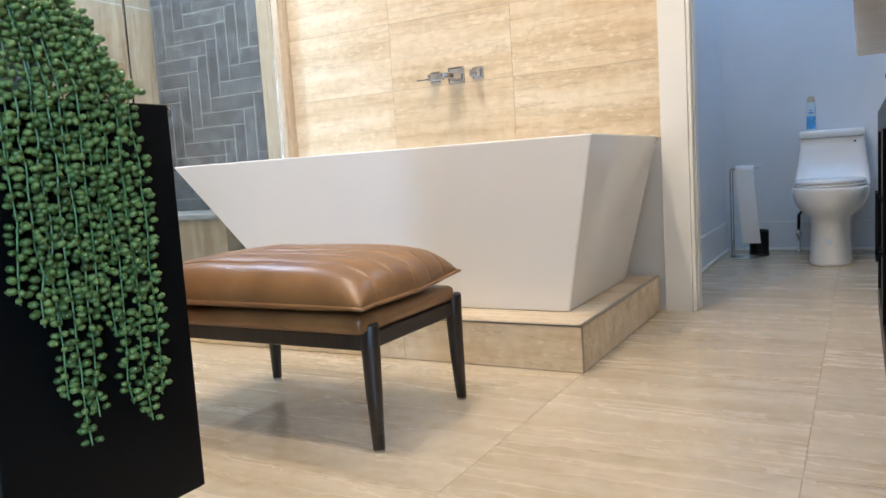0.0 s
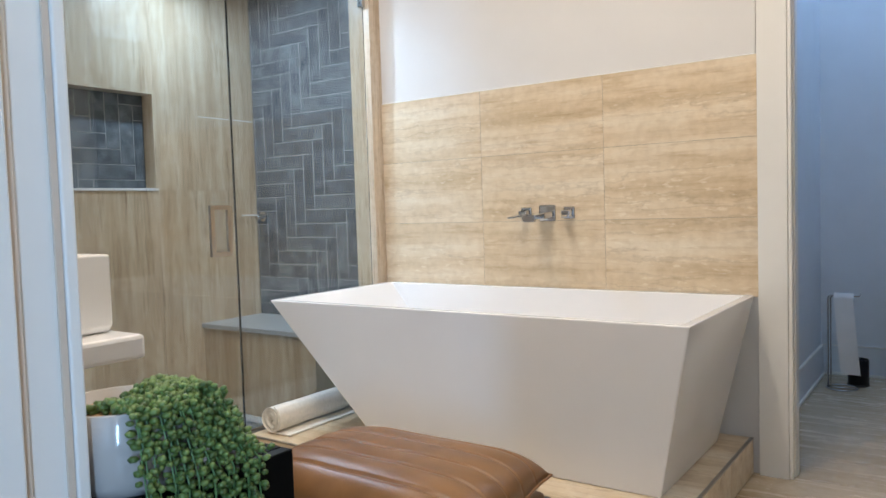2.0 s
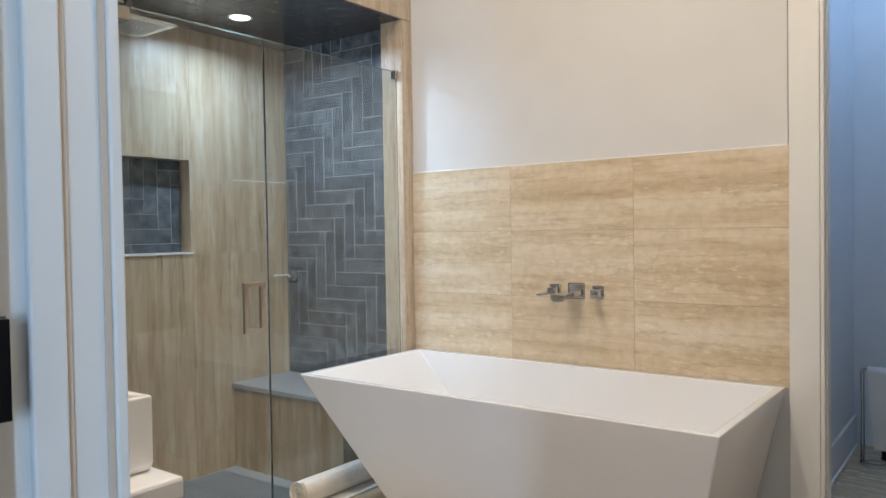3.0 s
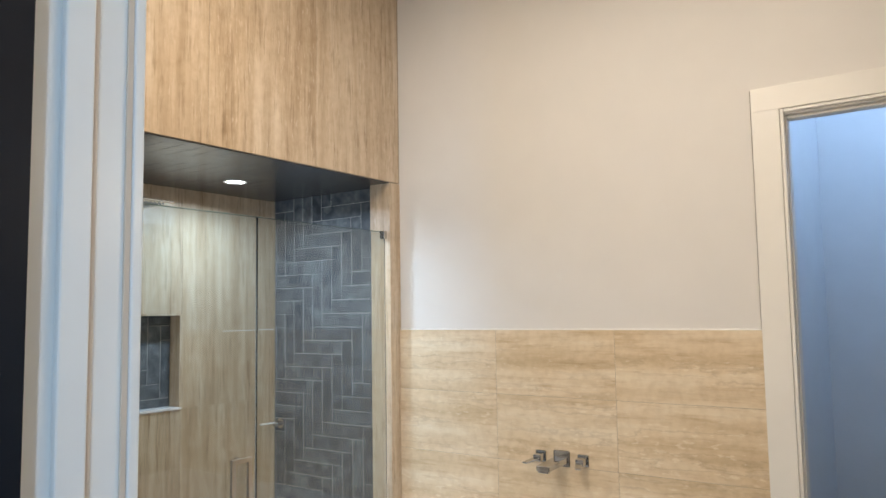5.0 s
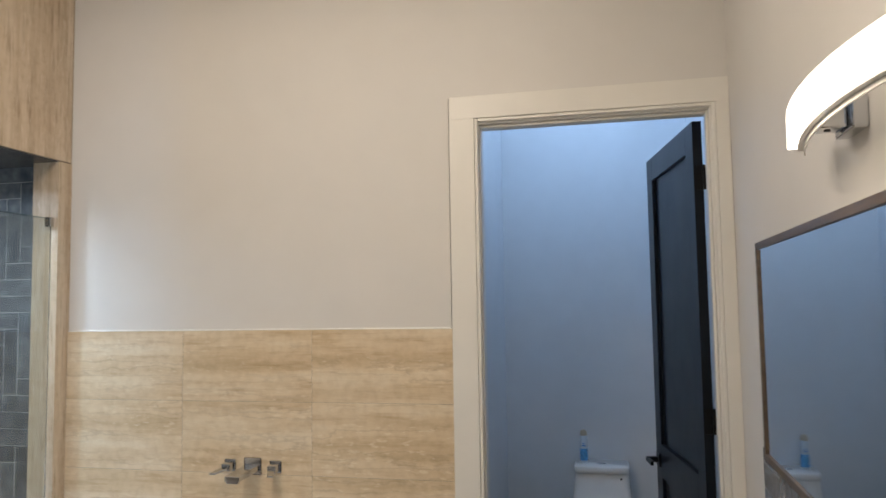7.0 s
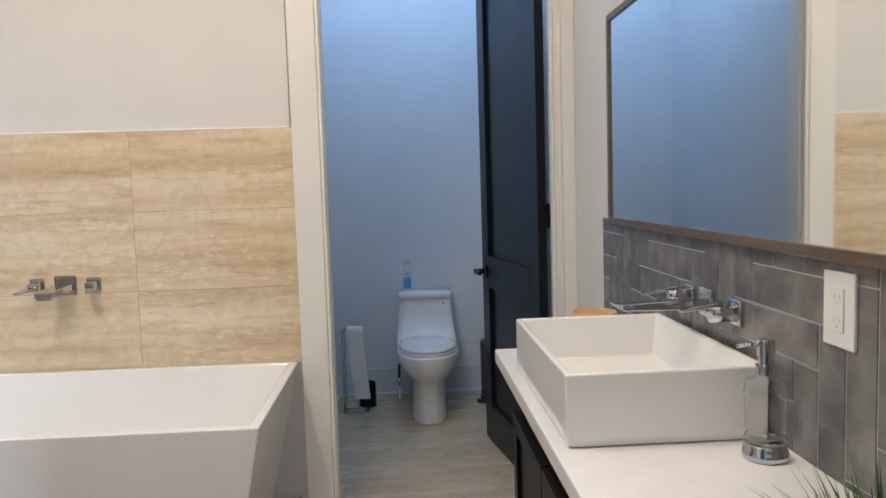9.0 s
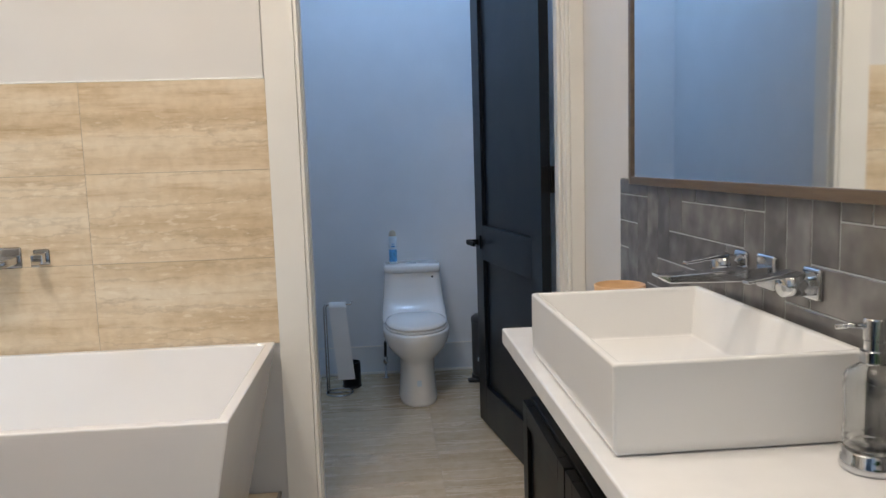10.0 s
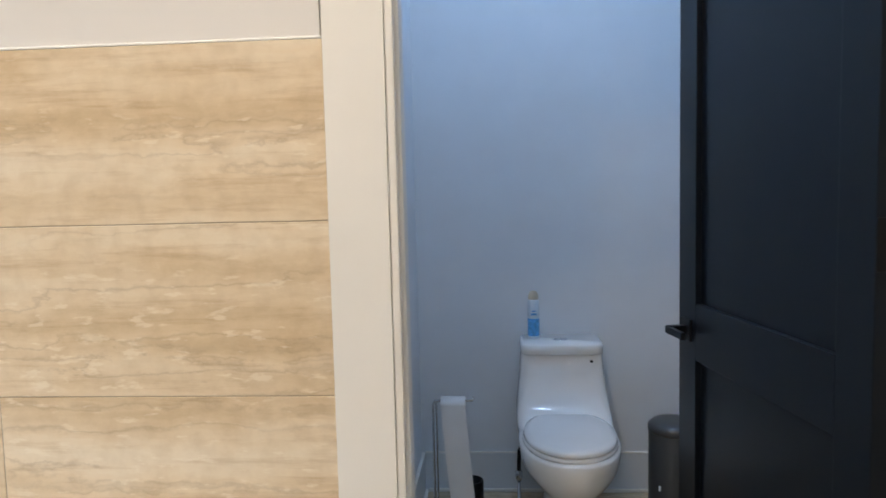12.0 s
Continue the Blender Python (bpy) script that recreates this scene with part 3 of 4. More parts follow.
def vessel_sink(x0, x1, y0, y1, z0, z1, label):
    t = thing("vessel_sink", label, "sink")
    bm = loft([rect(x0 + 0.006, x1 - 0.006, y0 + 0.006, y1 - 0.006, z0), rect(x0, x1, y0, y1, z0 + 0.012), rect(x0, x1, y0, y1, z1),
               rect(x0 + 0.014, x1 - 0.014, y0 + 0.014, y1 - 0.014, z1), rect(x0 + 0.03, x1 - 0.03, y0 + 0.03, y1 - 0.03, z0 + 0.035), rect((x0 + x1) / 2 - 0.03, (x0 + x1) / 2 + 0.03, (y0 + y1) / 2 - 0.03, (y0 + y1) / 2 + 0.03, z0 + 0.021)])
    bmesh.ops.bevel(bm, geom=list(bm.edges), offset=0.0045, segments=3, affect="EDGES", profile=0.5)
    part("basin", bm, M_CERAMIC, t)
    cx, cy = (x0 + x1) / 2, (y0 + y1) / 2
    part("drain_cap", turned(cx, cy, [(0.023, z0 + 0.030), (0.028, z0 + 0.035), (0.026, z0 + 0.041), (0.014, z0 + 0.045), (0.004, z0 + 0.046)], 24), M_CHROME, t, "chrome pop-up drain", True)
    return t


slab = thing("countertop", "white quartz countertop with eased edges cantilevered from the wall", "countertop")
part("top", box(0.243, SIDE - 0.013, 1.500, 2.712, 0.834, 0.874, 0.004), M_QUARTZ, slab)
for y in (1.62, 2.10, 2.60):
    part("bracket", boxes((0.40, SIDE - 0.013, y - 0.015, y + 0.015, 0.824, 0.8335), (0.635, SIDE - 0.013, y - 0.015, y + 0.015, 0.70, 0.824)), M_IRON, slab, "black steel bracket")
vessel_sink(0.265, 0.640, 1.857, 2.433, 0.875, 1.013, "white rectangular ceramic vessel sink on the quartz counter")


def make_cabinet(x_front, x_back, y0, y1, z0, z1, doors, label):
    t = thing("vanity_cabinet", label, "cabinet")
    sgn = 1 if x_back > x_front else -1
    xa, xb = sorted((x_front + sgn * 0.022, x_back))
    part("body", box(xa, xb, y0, y1, z0, z1, 0.002), M_BLACK, t)
    w = (y1 - y0) / doors
    for k in range(doors):
        a, b = y0 + k * w + 0.004, y0 + (k + 1) * w - 0.004
        if doors == 1:
            a, b = y0, y1
        d0, d1 = sorted((x_front, x_front + sgn * 0.021))
        if doors > 1:
            f = 0.055
            bm = boxes((d0, d1, a, a + f, z0 + 0.004, z1 - 0.004), (d0, d1, b - f, b, z0 + 0.004, z1 - 0.004), (d0, d1, a + f, b - f, z0 + 0.004, z0 + f), (d0, d1, a + f, b - f, z1 - f, z1 - 0.004), bevel=0.0015)
            door = part("door", bm, M_BLACK, t)
            p0, p1 = sorted((x_front + sgn * 0.010, x_front + sgn * 0.020))
            part("panel", box(p0, p1, a + f, b - f, z0 + f, z1 - f), M_BLACK, door)
            hy = b - 0.03 if k % 2 == 0 else a + 0.03
            h0, h1 = sorted((x_front - sgn * 0.012, x_front - sgn * 0.007))
            part("handle", boxes((h0, h1, hy - 0.005, hy + 0.005, (z0 + z1) / 2 - 0.07, (z0 + z1) / 2 + 0.07), (min(h0, x_front), max(h1, x_front), hy - 0.005, hy + 0.005, (z0 + z1) / 2 + 0.05, (z0 + z1) / 2 + 0.06),
                                 (min(h0, x_front), max(h1, x_front), hy - 0.005, hy + 0.005, (z0 + z1) / 2 - 0.06, (z0 + z1) / 2 - 0.05)), M_IRON, door, "black bar handle")
        else:
            part("front_panel", box(d0, d1, a, b, z0, z1, 0.002), M_BLACK, t)
    p0, p1 = sorted((x_front + sgn * 0.12, x_back - sgn * 0.01))
    part("plinth", box(p0, p1, y0 + 0.08, y1 - 0.08, 0.0, z0), M_BLACK, t)
    return t


make_cabinet(0.290, SIDE - 0.001, 0.925, 2.700, 0.192, 0.693, 4, "black shaker vanity cabinet under the white counter")
make_cabinet(-0.566, -1.03, 0.925, 1.203, 0.187, 0.723, 1, "plain black low cabinet carrying a potted plant")

slab2 = thing("countertop", "white quartz countertop with eased edges beside the shower", "countertop")
part("top", box(-1.418, -1.030, 0.925, 1.285, 0.797, 0.842, 0.008), M_QUARTZ, slab2)
part("bracket", box(-1.415, -1.12, 1.00, 1.03, 0.785, 0.7965), M_IRON, slab2, "black steel bracket")
vessel_sink(-1.410, -1.105, 0.935, 1.268, 0.843, 0.990, "white ceramic vessel sink on a small counter")

# vanity faucet
vf = thing("basin_faucet", "chrome wall-mounted basin faucet with a long flat spout", "faucet")
BX = 0.655
blade = loft([[Vector((BX - 0.0125, y, z)) for y, z in ((2.140, 1.068), (2.180, 1.068), (2.180, 1.094), (2.140, 1.094))],
              [Vector((BX - 0.197, y, z)) for y, z in ((2.140, 1.072), (2.180, 1.072), (2.180, 1.086), (2.140, 1.086))],
              [Vector((BX - 0.218, y, z)) for y, z in ((2.144, 1.084), (2.176, 1.084), (2.176, 1.088), (2.144, 1.088))]])
bmesh.ops.bevel(blade, geom=list(blade.edges), offset=0.002, segments=2, affect="EDGES", profile=0.5)
part("spout", blade, M_CHROME, vf)
part("spout_plate", box(BX - 0.012, BX - 0.0002, 2.128, 2.192, 1.050, 1.114, 0.005, 3), M_CHROME, vf)
for y in (2.262, 2.018):
    part("plate", box(BX - 0.009, BX - 0.0002, y - 0.026, y + 0.026, 1.056, 1.110, 0.005, 3), M_CHROME, vf)
    part("stem", tube([(BX - 0.009, y, 1.084), (BX - 0.058, y, 1.084), (BX - 0.060, y, 1.084)], [0.020, 0.020, 0.017], 20), M_CHROME, vf, "", True)
    bar = loft([[Vector((BX - 0.036, y + dy, 1.100 + dz)) for dy, dz in ((-0.016, 0), (0.016, 0), (0.016, 0.008), (-0.016, 0.008))],
                [Vector((BX - 0.120, y + dy, 1.088 + dz)) for dy, dz in ((-0.010, 0), (0.010, 0), (0.010, 0.005), (-0.010, 0.005))]])
    bmesh.ops.bevel(bar, geom=list(bar.edges), offset=0.0015, segments=2, affect="EDGES", profile=0.5)
    part("lever", bar, M_CHROME, vf)

# mirror with its frame
mir = thing("mirror", "large rectangular wall mirror in a slim taupe wooden frame", "mirror")
MY0, MY1, MZ0, MZ1 = 1.00, 2.898, 1.222, 1.866
part("glass", box(0.642, 0.648, MY0 + 0.02, MY1 - 0.02, MZ0 + 0.02, MZ1 - 0.02), M_MIRROR, mir, "silvered mirror glass")
for d in ((MY0, MY0 + 0.021, MZ0, MZ1), (MY1 - 0.021, MY1, MZ0, MZ1)):
    part("frame_side", box(0.636, 0.654, *d, 0.002), M_FRAMEWOOD, mir)
for d in ((MY0 + 0.0212, MY1 - 0.0212, MZ0, MZ0 + 0.021), (MY0 + 0.0212, MY1 - 0.0212, MZ1 - 0.021, MZ1)):
    part("frame_rail", box(0.636, 0.654, *d, 0.002), M_FRAMEWOOD, mir)
for y in (1.3, 2.5):
    part("hanger", box(0.6541, SIDE, y, y + 0.1, 1.7, 1.72), M_IRON, mir)

# curved lamp above the mirror
vl = thing("vanity_light", "chrome vanity light with a bowed glowing white diffuser", "wall lamp")
LC, LH = 1.825, 0.322


def bowed(k, off):
    s = -1 + 2 * k / 24
    return LC + s * LH, 0.578 - 0.040 * (1 - s * s) + off


def bow(off0, off1, z0, z1):
    rings = []
    for k in range(25):
        y, xa = bowed(k, off0)
        xb = bowed(k, off1)[1]
        rings.append([Vector((xa, y, z0)), Vector((xa, y, z1)), Vector((xb, y, z1)), Vector((xb, y, z0))])
    return loft(rings)


part("diffuser", bow(0.0, 0.026, 2.006, 2.062), M_LAMP, vl, "glowing white acrylic diffuser")
part("back_tray", bow(0.0265, 0.034, 2.006, 2.060), M_CHROME, vl)
part("lower_rim", bow(0.019, 0.034, 2.001, 2.0055), M_PLASTIC, vl, "pale lower rim")
# unseen lip behind the rim, added to cast a shadow band on the wall
part("back_lip", bow(0.0305, 0.034, 1.992, 2.0005), M_PLASTIC, vl)
part("wall_plate", box(0.640, SIDE, 1.930, 2.040, 2.000, 2.080, 0.003), M_CHROME, vl)
arm = part("arm", box(0.585, 0.6398, 1.955, 2.015, 2.008, 2.056, 0.004), M_CHROME, vl)
part("set_screw", tube([(0.612, 1.985, 2.0079), (0.612, 1.985, 2.0065)], 0.006, 12), M_DARKPLASTIC, arm)
part("arm", box(0.571, 0.6398, 1.64, 1.69, 2.014, 2.052, 0.003), M_CHROME, vl)

outlet = thing("wall_outlet", "white double power outlet on the tiled backsplash", "outlet")
part("plate", box(0.649, 0.6555, 1.620, 1.703, 1.088, 1.206, 0.002), M_PLASTIC, outlet)
part("insert", box(0.6465, 0.6488, 1.645, 1.678, 1.112, 1.182, 0.001), M_PLASTIC, outlet)
for z in (1.130, 1.166):
    part("socket", boxes((0.6458, 0.6464, 1.6535, 1.655, z - 0.002, z + 0.005), (0.6458, 0.6464, 1.667, 1.6685, z - 0.002, z + 0.005), (0.6458, 0.6464, 1.6595, 1.6625, z - 0.010, z - 0.007)), M_SLOT, outlet)

soap = thing("soap_dispenser", "clear ribbed glass soap dispenser with a chrome pump and base", "soap dispenser")
SX, SY = 0.592, 1.775
part("base", turned(SX, SY, [(0.037, 0.8745), (0.039, 0.880), (0.037, 0.889), (0.034, 0.893), (0.035, 0.899), (0.032, 0.902)]), M_CHROME, soap, "", True)
shell = [(0.0315, 0.9025), (0.0335, 0.907), (0.0335, 0.911), (0.0315, 0.915), (0.0315, 0.918), (0.0335, 0.922), (0.0335, 0.926), (0.0322, 0.930), (0.0325, 0.950), (0.0332, 0.980),
         (0.0342, 0.986), (0.0342, 0.990), (0.0326, 0.994), (0.0326, 0.997), (0.0335, 1.001), (0.0300, 1.008), (0.0215, 1.0145), (0.0165, 1.018), (0.0150, 1.020)]
bm = turned(SX, SY, shell + [(r - 0.0018, z - 0.001) for r, z in shell[::-1] if z > 0.906], 40)
bmesh.ops.scale(bm, vec=(1.06, 1.06, 1.0), space=Matrix.Translation((-SX, -SY, 0)), verts=bm.verts)
part("bottle", bm, M_CLEAR, soap, "clear ribbed glass bottle", True).visible_shadow = False
part("collar", turned(SX, SY, [(0.0165, 1.0203), (0.0175, 1.022), (0.0175, 1.036), (0.0125, 1.0375), (0.0125, 1.050)]), M_CHROME, soap)
part("pump_head", turned(SX, SY, [(0.0130, 1.0505), (0.0142, 1.0515), (0.0142, 1.078), (0.0132, 1.080)]), M_CHROME, soap)
part("nozzle", tube([(SX - 0.012, SY + 0.0, 1.070), (SX - 0.03, SY + 0.008, 1.070), (SX - 0.046, SY + 0.014, 1.067)], 0.0035, 8), M_CHROME, soap, "", True)
bowl = thing("wooden_bowl", "light brown turned wooden bowl behind the sink", "bowl")
part("body", turned(0.508, 2.58, [(0.036, 0.8745), (0.050, 0.885), (0.057, 0.945), (0.0605, 0.996), (0.0575, 0.998), (0.054, 0.955), (0.042, 0.89)], 40), M_BOWLWOOD, bowl, "", True)

rng = random.Random(4)
grass = thing("potted_grass", "small pot of bright green artificial grass on the low cabinet", "potted plant")
GX, GY = 0.515, 1.335
part("pot", turned(GX, GY, [(0.045, 0.6935), (0.055, 0.70), (0.068, 0.826), (0.063, 0.828), (0.058, 0.815)]), M_CERAMIC, grass, "small white pot", True)
bm = bmesh.new()
for k in range(900):
    a, r0 = rng.uniform(0, 2 * math.pi), 0.045 * math.sqrt(rng.random())
    lean, ln = rng.uniform(0.05, 1.25), rng.uniform(0.11, 0.21)
    d, s = Vector((math.cos(a), math.sin(a), 0)), Vector((-math.sin(a), math.cos(a), 0)) * rng.uniform(0.0026, 0.0048)
    p, ang, prev = Vector((GX, GY, 0.818)) + d * r0, lean * 0.35, None
    for q in range(6):
        w = s * (1 - (q / 5) ** 2)
        cur = (bm.verts.new(p - w), bm.verts.new(p + w + Vector((0, 0, 0.0006)))) if q < 5 else (bm.verts.new(p),)
        if prev:
            bm.faces.new((prev[0], prev[1], *cur[::-1]))
        prev = cur
        p = p + (d * math.sin(ang) + Vector((0, 0, math.cos(ang)))) * ln / 5
        ang += lean * 0.36
tagged(part("foliage", bm, M_GRASS, grass, "thin arching green blades"), kind="stuff")

# ---- trailing plant on the black cabinet ----
rng = random.Random(11)
plant = thing("trailing_plant", "string-of-pearls succulent trailing from a pale grey pot", "potted plant")
PX, PY, BT = -0.652, 1.003, 0.7235
part("pot", turned(PX, PY, [(0.055, BT), (0.070, BT + 0.004), (0.078, BT + 0.018), (0.082, BT + 0.104), (0.080, BT + 0.106), (0.077, BT + 0.105), (0.074, BT + 0.085)], 40), M_POT, plant, "glossy pale grey ceramic pot", True)
part("soil", turned(PX, PY, [(0.06, BT + 0.08), (0.0735, BT + 0.09), (0.05, BT + 0.097), (0.01, BT + 0.10)], 24), M_SOIL, plant, "brown potting fibre", True)
ball = bmesh.new()
bmesh.ops.create_icosphere(ball, subdivisions=1, radius=1.0)
BALL_V, BALL_F = [v.co.copy() for v in ball.verts], [[v.index for v in f.verts] for f in ball.faces]
ball.free()
pv, pf, stems = [], [], bmesh.new()


def pearl(p, r, d=None):
    """One plump leaf; d: the way its longer axis points."""
    d = Vector((rng.uniform(-1, 1), rng.uniform(-1, 1), rng.uniform(-1, 1))) if d is None else Vector(d)
    e = d.to_track_quat("Z", "Y").to_matrix()
    o = len(pv)
    pv.extend(tuple(p + e @ Vector((v.x * r, v.y * r, v.z * r * 1.5))) for v in BALL_V)
    pf.extend([[o + i for i in f] for f in BALL_F])


def strand(path, step=0.0085):
    add_tube(stems, path, 0.0012, 5)
    twist = rng.uniform(0, 6.3)
    for a, b in zip(path, path[1:]):
        a, b = Vector(a), Vector(b)
        n = max(1, int((b - a).length / step + 0.5))
        for k in range(n):
            twist += rng.uniform(0.9, 1.6)
            for q in range(rng.choice((2, 2, 2, 3))):
                th = twist + q * 2.5 + rng.uniform(-0.5, 0.5)
                out = Vector((math.cos(th), math.sin(th), rng.uniform(-0.1, 0.45)))
                pearl(a.lerp(b, (k + rng.random() * 0.6) / n) + out * rng.uniform(0.0068, 0.0098), rng.uniform(0.0038, 0.0051), out)


TIPS = [0.47, 0.45, 0.37, 0.305, 0.34, 0.44, 0.41, 0.315, 0.30, 0.335]
for layer in range(2):
    for k in range(0, 10, 1 + layer):
        y1 = 0.963 + 0.0178 * k + layer * 0.009 + rng.uniform(-0.004, 0.004)
        y0 = PY - 0.035 + 0.011 * k + rng.uniform(-0.006, 0.006)
        low = TIPS[k] + (0.05 + 0.12 * rng.random()) * layer
        edge = -0.553 + 0.008 * rng.random() - 0.006 * layer
        over = max(0.0, k - 5) / 5
        path = [(PX - 0.01 + 0.03 * rng.random(), y0, BT + 0.098), (PX + 0.045, y0 + (y1 - y0) * 0.15, BT + 0.112 + 0.008 * rng.random()),
                (PX + 0.083, y0 + (y1 - y0) * 0.4, BT + 0.106 - 0.02 * over), (PX + 0.093, y0 + (y1 - y0) * 0.7, BT + 0.06 - 0.02 * over), (edge, y1, BT + 0.012)]
        z, y = BT - 0.02, y1
        while z > low:
            path.append((edge + rng.uniform(-0.002, 0.002), y + rng.uniform(-0.002, 0.002), z))
            z -= 0.03
            y += rng.uniform(-0.0025, 0.0028)
        strand(path, 0.0095 if layer == 0 else 0.014)
# runners that spill over the far side of the pot on to the cabinet top
for k in range(12):
    x0 = PX - 0.02 + 0.085 * k / 11
    y1 = 1.10 + 0.055 * rng.random()
    strand([(x0, PY + 0.02, BT + 0.10), (x0 + 0.006, PY + 0.062, BT + 0.118), (x0 + 0.010, PY + 0.090, BT + 0.10 + 0.006 * rng.random()),
            (x0 + 0.014, PY + 0.104, BT + 0.062), (x0 + 0.02, y1, BT + 0.022), (x0 + 0.028, y1 + 0.02, BT + 0.010)], 0.010)
for k in range(120):
    a, r = rng.uniform(-1.0, 2.3), 0.078 * math.sqrt(rng.random())
    pearl(Vector((PX + 0.014 + r * math.cos(a), PY + 0.012 + r * math.sin(a), BT + 0.098 + 0.016 * (1 - (r / 0.078) ** 2) + rng.uniform(-0.003, 0.012))), rng.uniform(0.0038, 0.0052))
me = bpy.data.meshes.new("foliage")
me.from_pydata(pv, [], pf)
me.shade_smooth()
me.materials.append(M_PEARL)
pearls = new("foliage", me)
pearls.parent = plant
tagged(pearls, "small round green leaves", kind="stuff")
part("stem_mass", stems, M_STEM, plant, "thin pale green stems")

# ---- shower fittings ----
screen = thing("shower_screen", "frameless clear glass shower panel fixed to the stone jamb", "shower glass")
part("pane", box(-2.280, -2.270, 2.538, 3.394, 0.142, 2.11), M_GLASS, screen).visible_shadow = False
part("polished_edge", box(-2.2802, -2.2698, 2.538, 3.394, 2.1102, 2.1142), M_GLASS_EDGE, screen, "polished green glass edge")
part("clip", box(-2.293, -2.257, 3.372, 3.3965, 2.075, 2.118, 0.002), M_CHROME, screen)
part("clip", box(-2.293, -2.257, 3.372, 3.3965, 0.30, 0.345, 0.002), M_CHROME, screen)
part("channel", box(-2.289, -2.261, 2.54, 3.39, 0.129, 0.1418), M_CHROME, screen)
gdoor = thing("glass_shower_door", "frameless clear glass shower door with a square pull handle", "shower door")
part("pane", box(-2.280, -2.270, 1.76, 2.532, 0.082, 2.11), M_GLASS, gdoor).visible_shadow = False
part("polished_edge", box(-2.2802, -2.2698, 1.76, 2.532, 2.1102, 2.1142), M_GLASS_EDGE, gdoor, "polished green glass edge")
part("hinge", box(-2.300, -2.250, 1.70, 1.80, 1.80, 1.89, 0.003), M_CHROME, gdoor)
part("top_clamp", boxes((-2.303, -2.247, 1.765, 1.922, 2.056, 2.100), (-2.295, -2.255, 1.765, 1.905, 2.1145, 2.122)), M_NICKEL, gdoor, "brushed metal clamp")
part("hinge", box(-2.300, -2.250, 1.70, 1.80, 0.28, 0.37, 0.003), M_CHROME, gdoor)
part("sweep", box(-2.279, -2.271, 1.76, 2.53, 0.071, 0.0818), M_CLEAR, gdoor)
HB = (-2.251, -2.237)
part("handle", boxes((*HB, 2.384, 2.486, 1.080, 1.098), (*HB, 2.384, 2.486, 0.892, 0.910), (*HB, 2.384, 2.402, 0.910, 1.080), (*HB, 2.468, 2.486, 0.910, 1.080),
                     (-2.2699, -2.251, 2.431, 2.447, 1.083, 1.096), (-2.2699, -2.251, 2.431, 2.447, 0.894, 0.907)), M_NICKEL, gdoor, "brushed nickel square ring handle")
for z in (1.0895, 0.9005):
    part("handle_bolt", tube([(-2.2801, 2.439, z), (-2.286, 2.439, z)], 0.011, 14), M_NICKEL, gdoor, "", True)
valve = thing("shower_valve", "chrome shower valve lever on the blue tiled wall", "shower valve")
part("escutcheon", tube([(-3.155, 3.4698, 1.045), (-3.155, 3.462, 1.045), (-3.155, 3.460, 1.045)], [0.030, 0.030, 0.027], 24), M_CHROME, valve, "", True)
part("body", tube([(-3.155, 3.4599, 1.045), (-3.155, 3.42, 1.045)], 0.017, 20), M_CHROME, valve, "", True)
# white plastic paints the bright reflection along the chrome lever
part("lever", box(-3.162, -3.148, 3.315, 3.4198, 1.050, 1.058, 0.002), M_PLASTIC, valve, "chrome lever coloured white for its glint")
head = thing("rain_shower", "square chrome rain shower head hanging from the ceiling", "shower head")
HX, HY = -2.75, 2.215
part("rose", box(HX - 0.14, HX + 0.14, HY - 0.14, HY + 0.14, 2.185, 2.197, 0.003), M_CHROME, head)
part("joint", box(HX - 0.03, HX + 0.03, HY - 0.03, HY + 0.03, 2.197, 2.25, 0.003), M_CHROME, head)
part("arm", box(HX - 0.012, HX + 0.012, HY - 0.012, HY + 0.012, 2.25, 2.3775), M_CHROME, head)
bm = bmesh.new()
for i in range(11):
    for j in range(11):
        x, y = HX - 0.105 + 0.021 * i, HY - 0.105 + 0.021 * j
        add_loft(bm, [ring(x, y, 2.1845, 0.004, 0.004, 6), ring(x, y, 2.181, 0.003, 0.003, 6)])
part("nozzle_field", bm, M_CANGREY, head, "grey rubber nozzles")
for x, y, z, mat, lab, grp in [(-2.826, 2.858, 2.3778, M_LED, "round recessed shower downlight, lit", "")] + [(x, y, CEIL, M_LEDWARM, "round recessed ceiling downlight, lit", "ceiling downlights") for x, y, power in DOWNLIGHTS]:
    dl = thing("downlight", lab, "ceiling light", grp)
    part("rim", loft([ring(x, y, z - 0.0005, 0.062, 0.062), ring(x, y, z - 0.006, 0.060, 0.060), ring(x, y, z - 0.006, 0.050, 0.050), ring(x, y, z - 0.001, 0.049, 0.049)], False, False), M_PLASTIC, dl, "", True)
    part("lens", loft([ring(x, y, z - 0.0008, 0.048, 0.048), ring(x, y, z - 0.004, 0.047, 0.047)]), mat, dl, "glowing lens")
tl = thing("ceiling_light", "round ceiling light base of the toilet room, lit", "ceiling light")
part("base", turned(0.10, 4.60, [(0.07, CEIL - 0.0005), (0.07, CEIL - 0.018), (0.03, CEIL - 0.024)]), M_PLASTIC, tl)

# ---- the toilet room ----


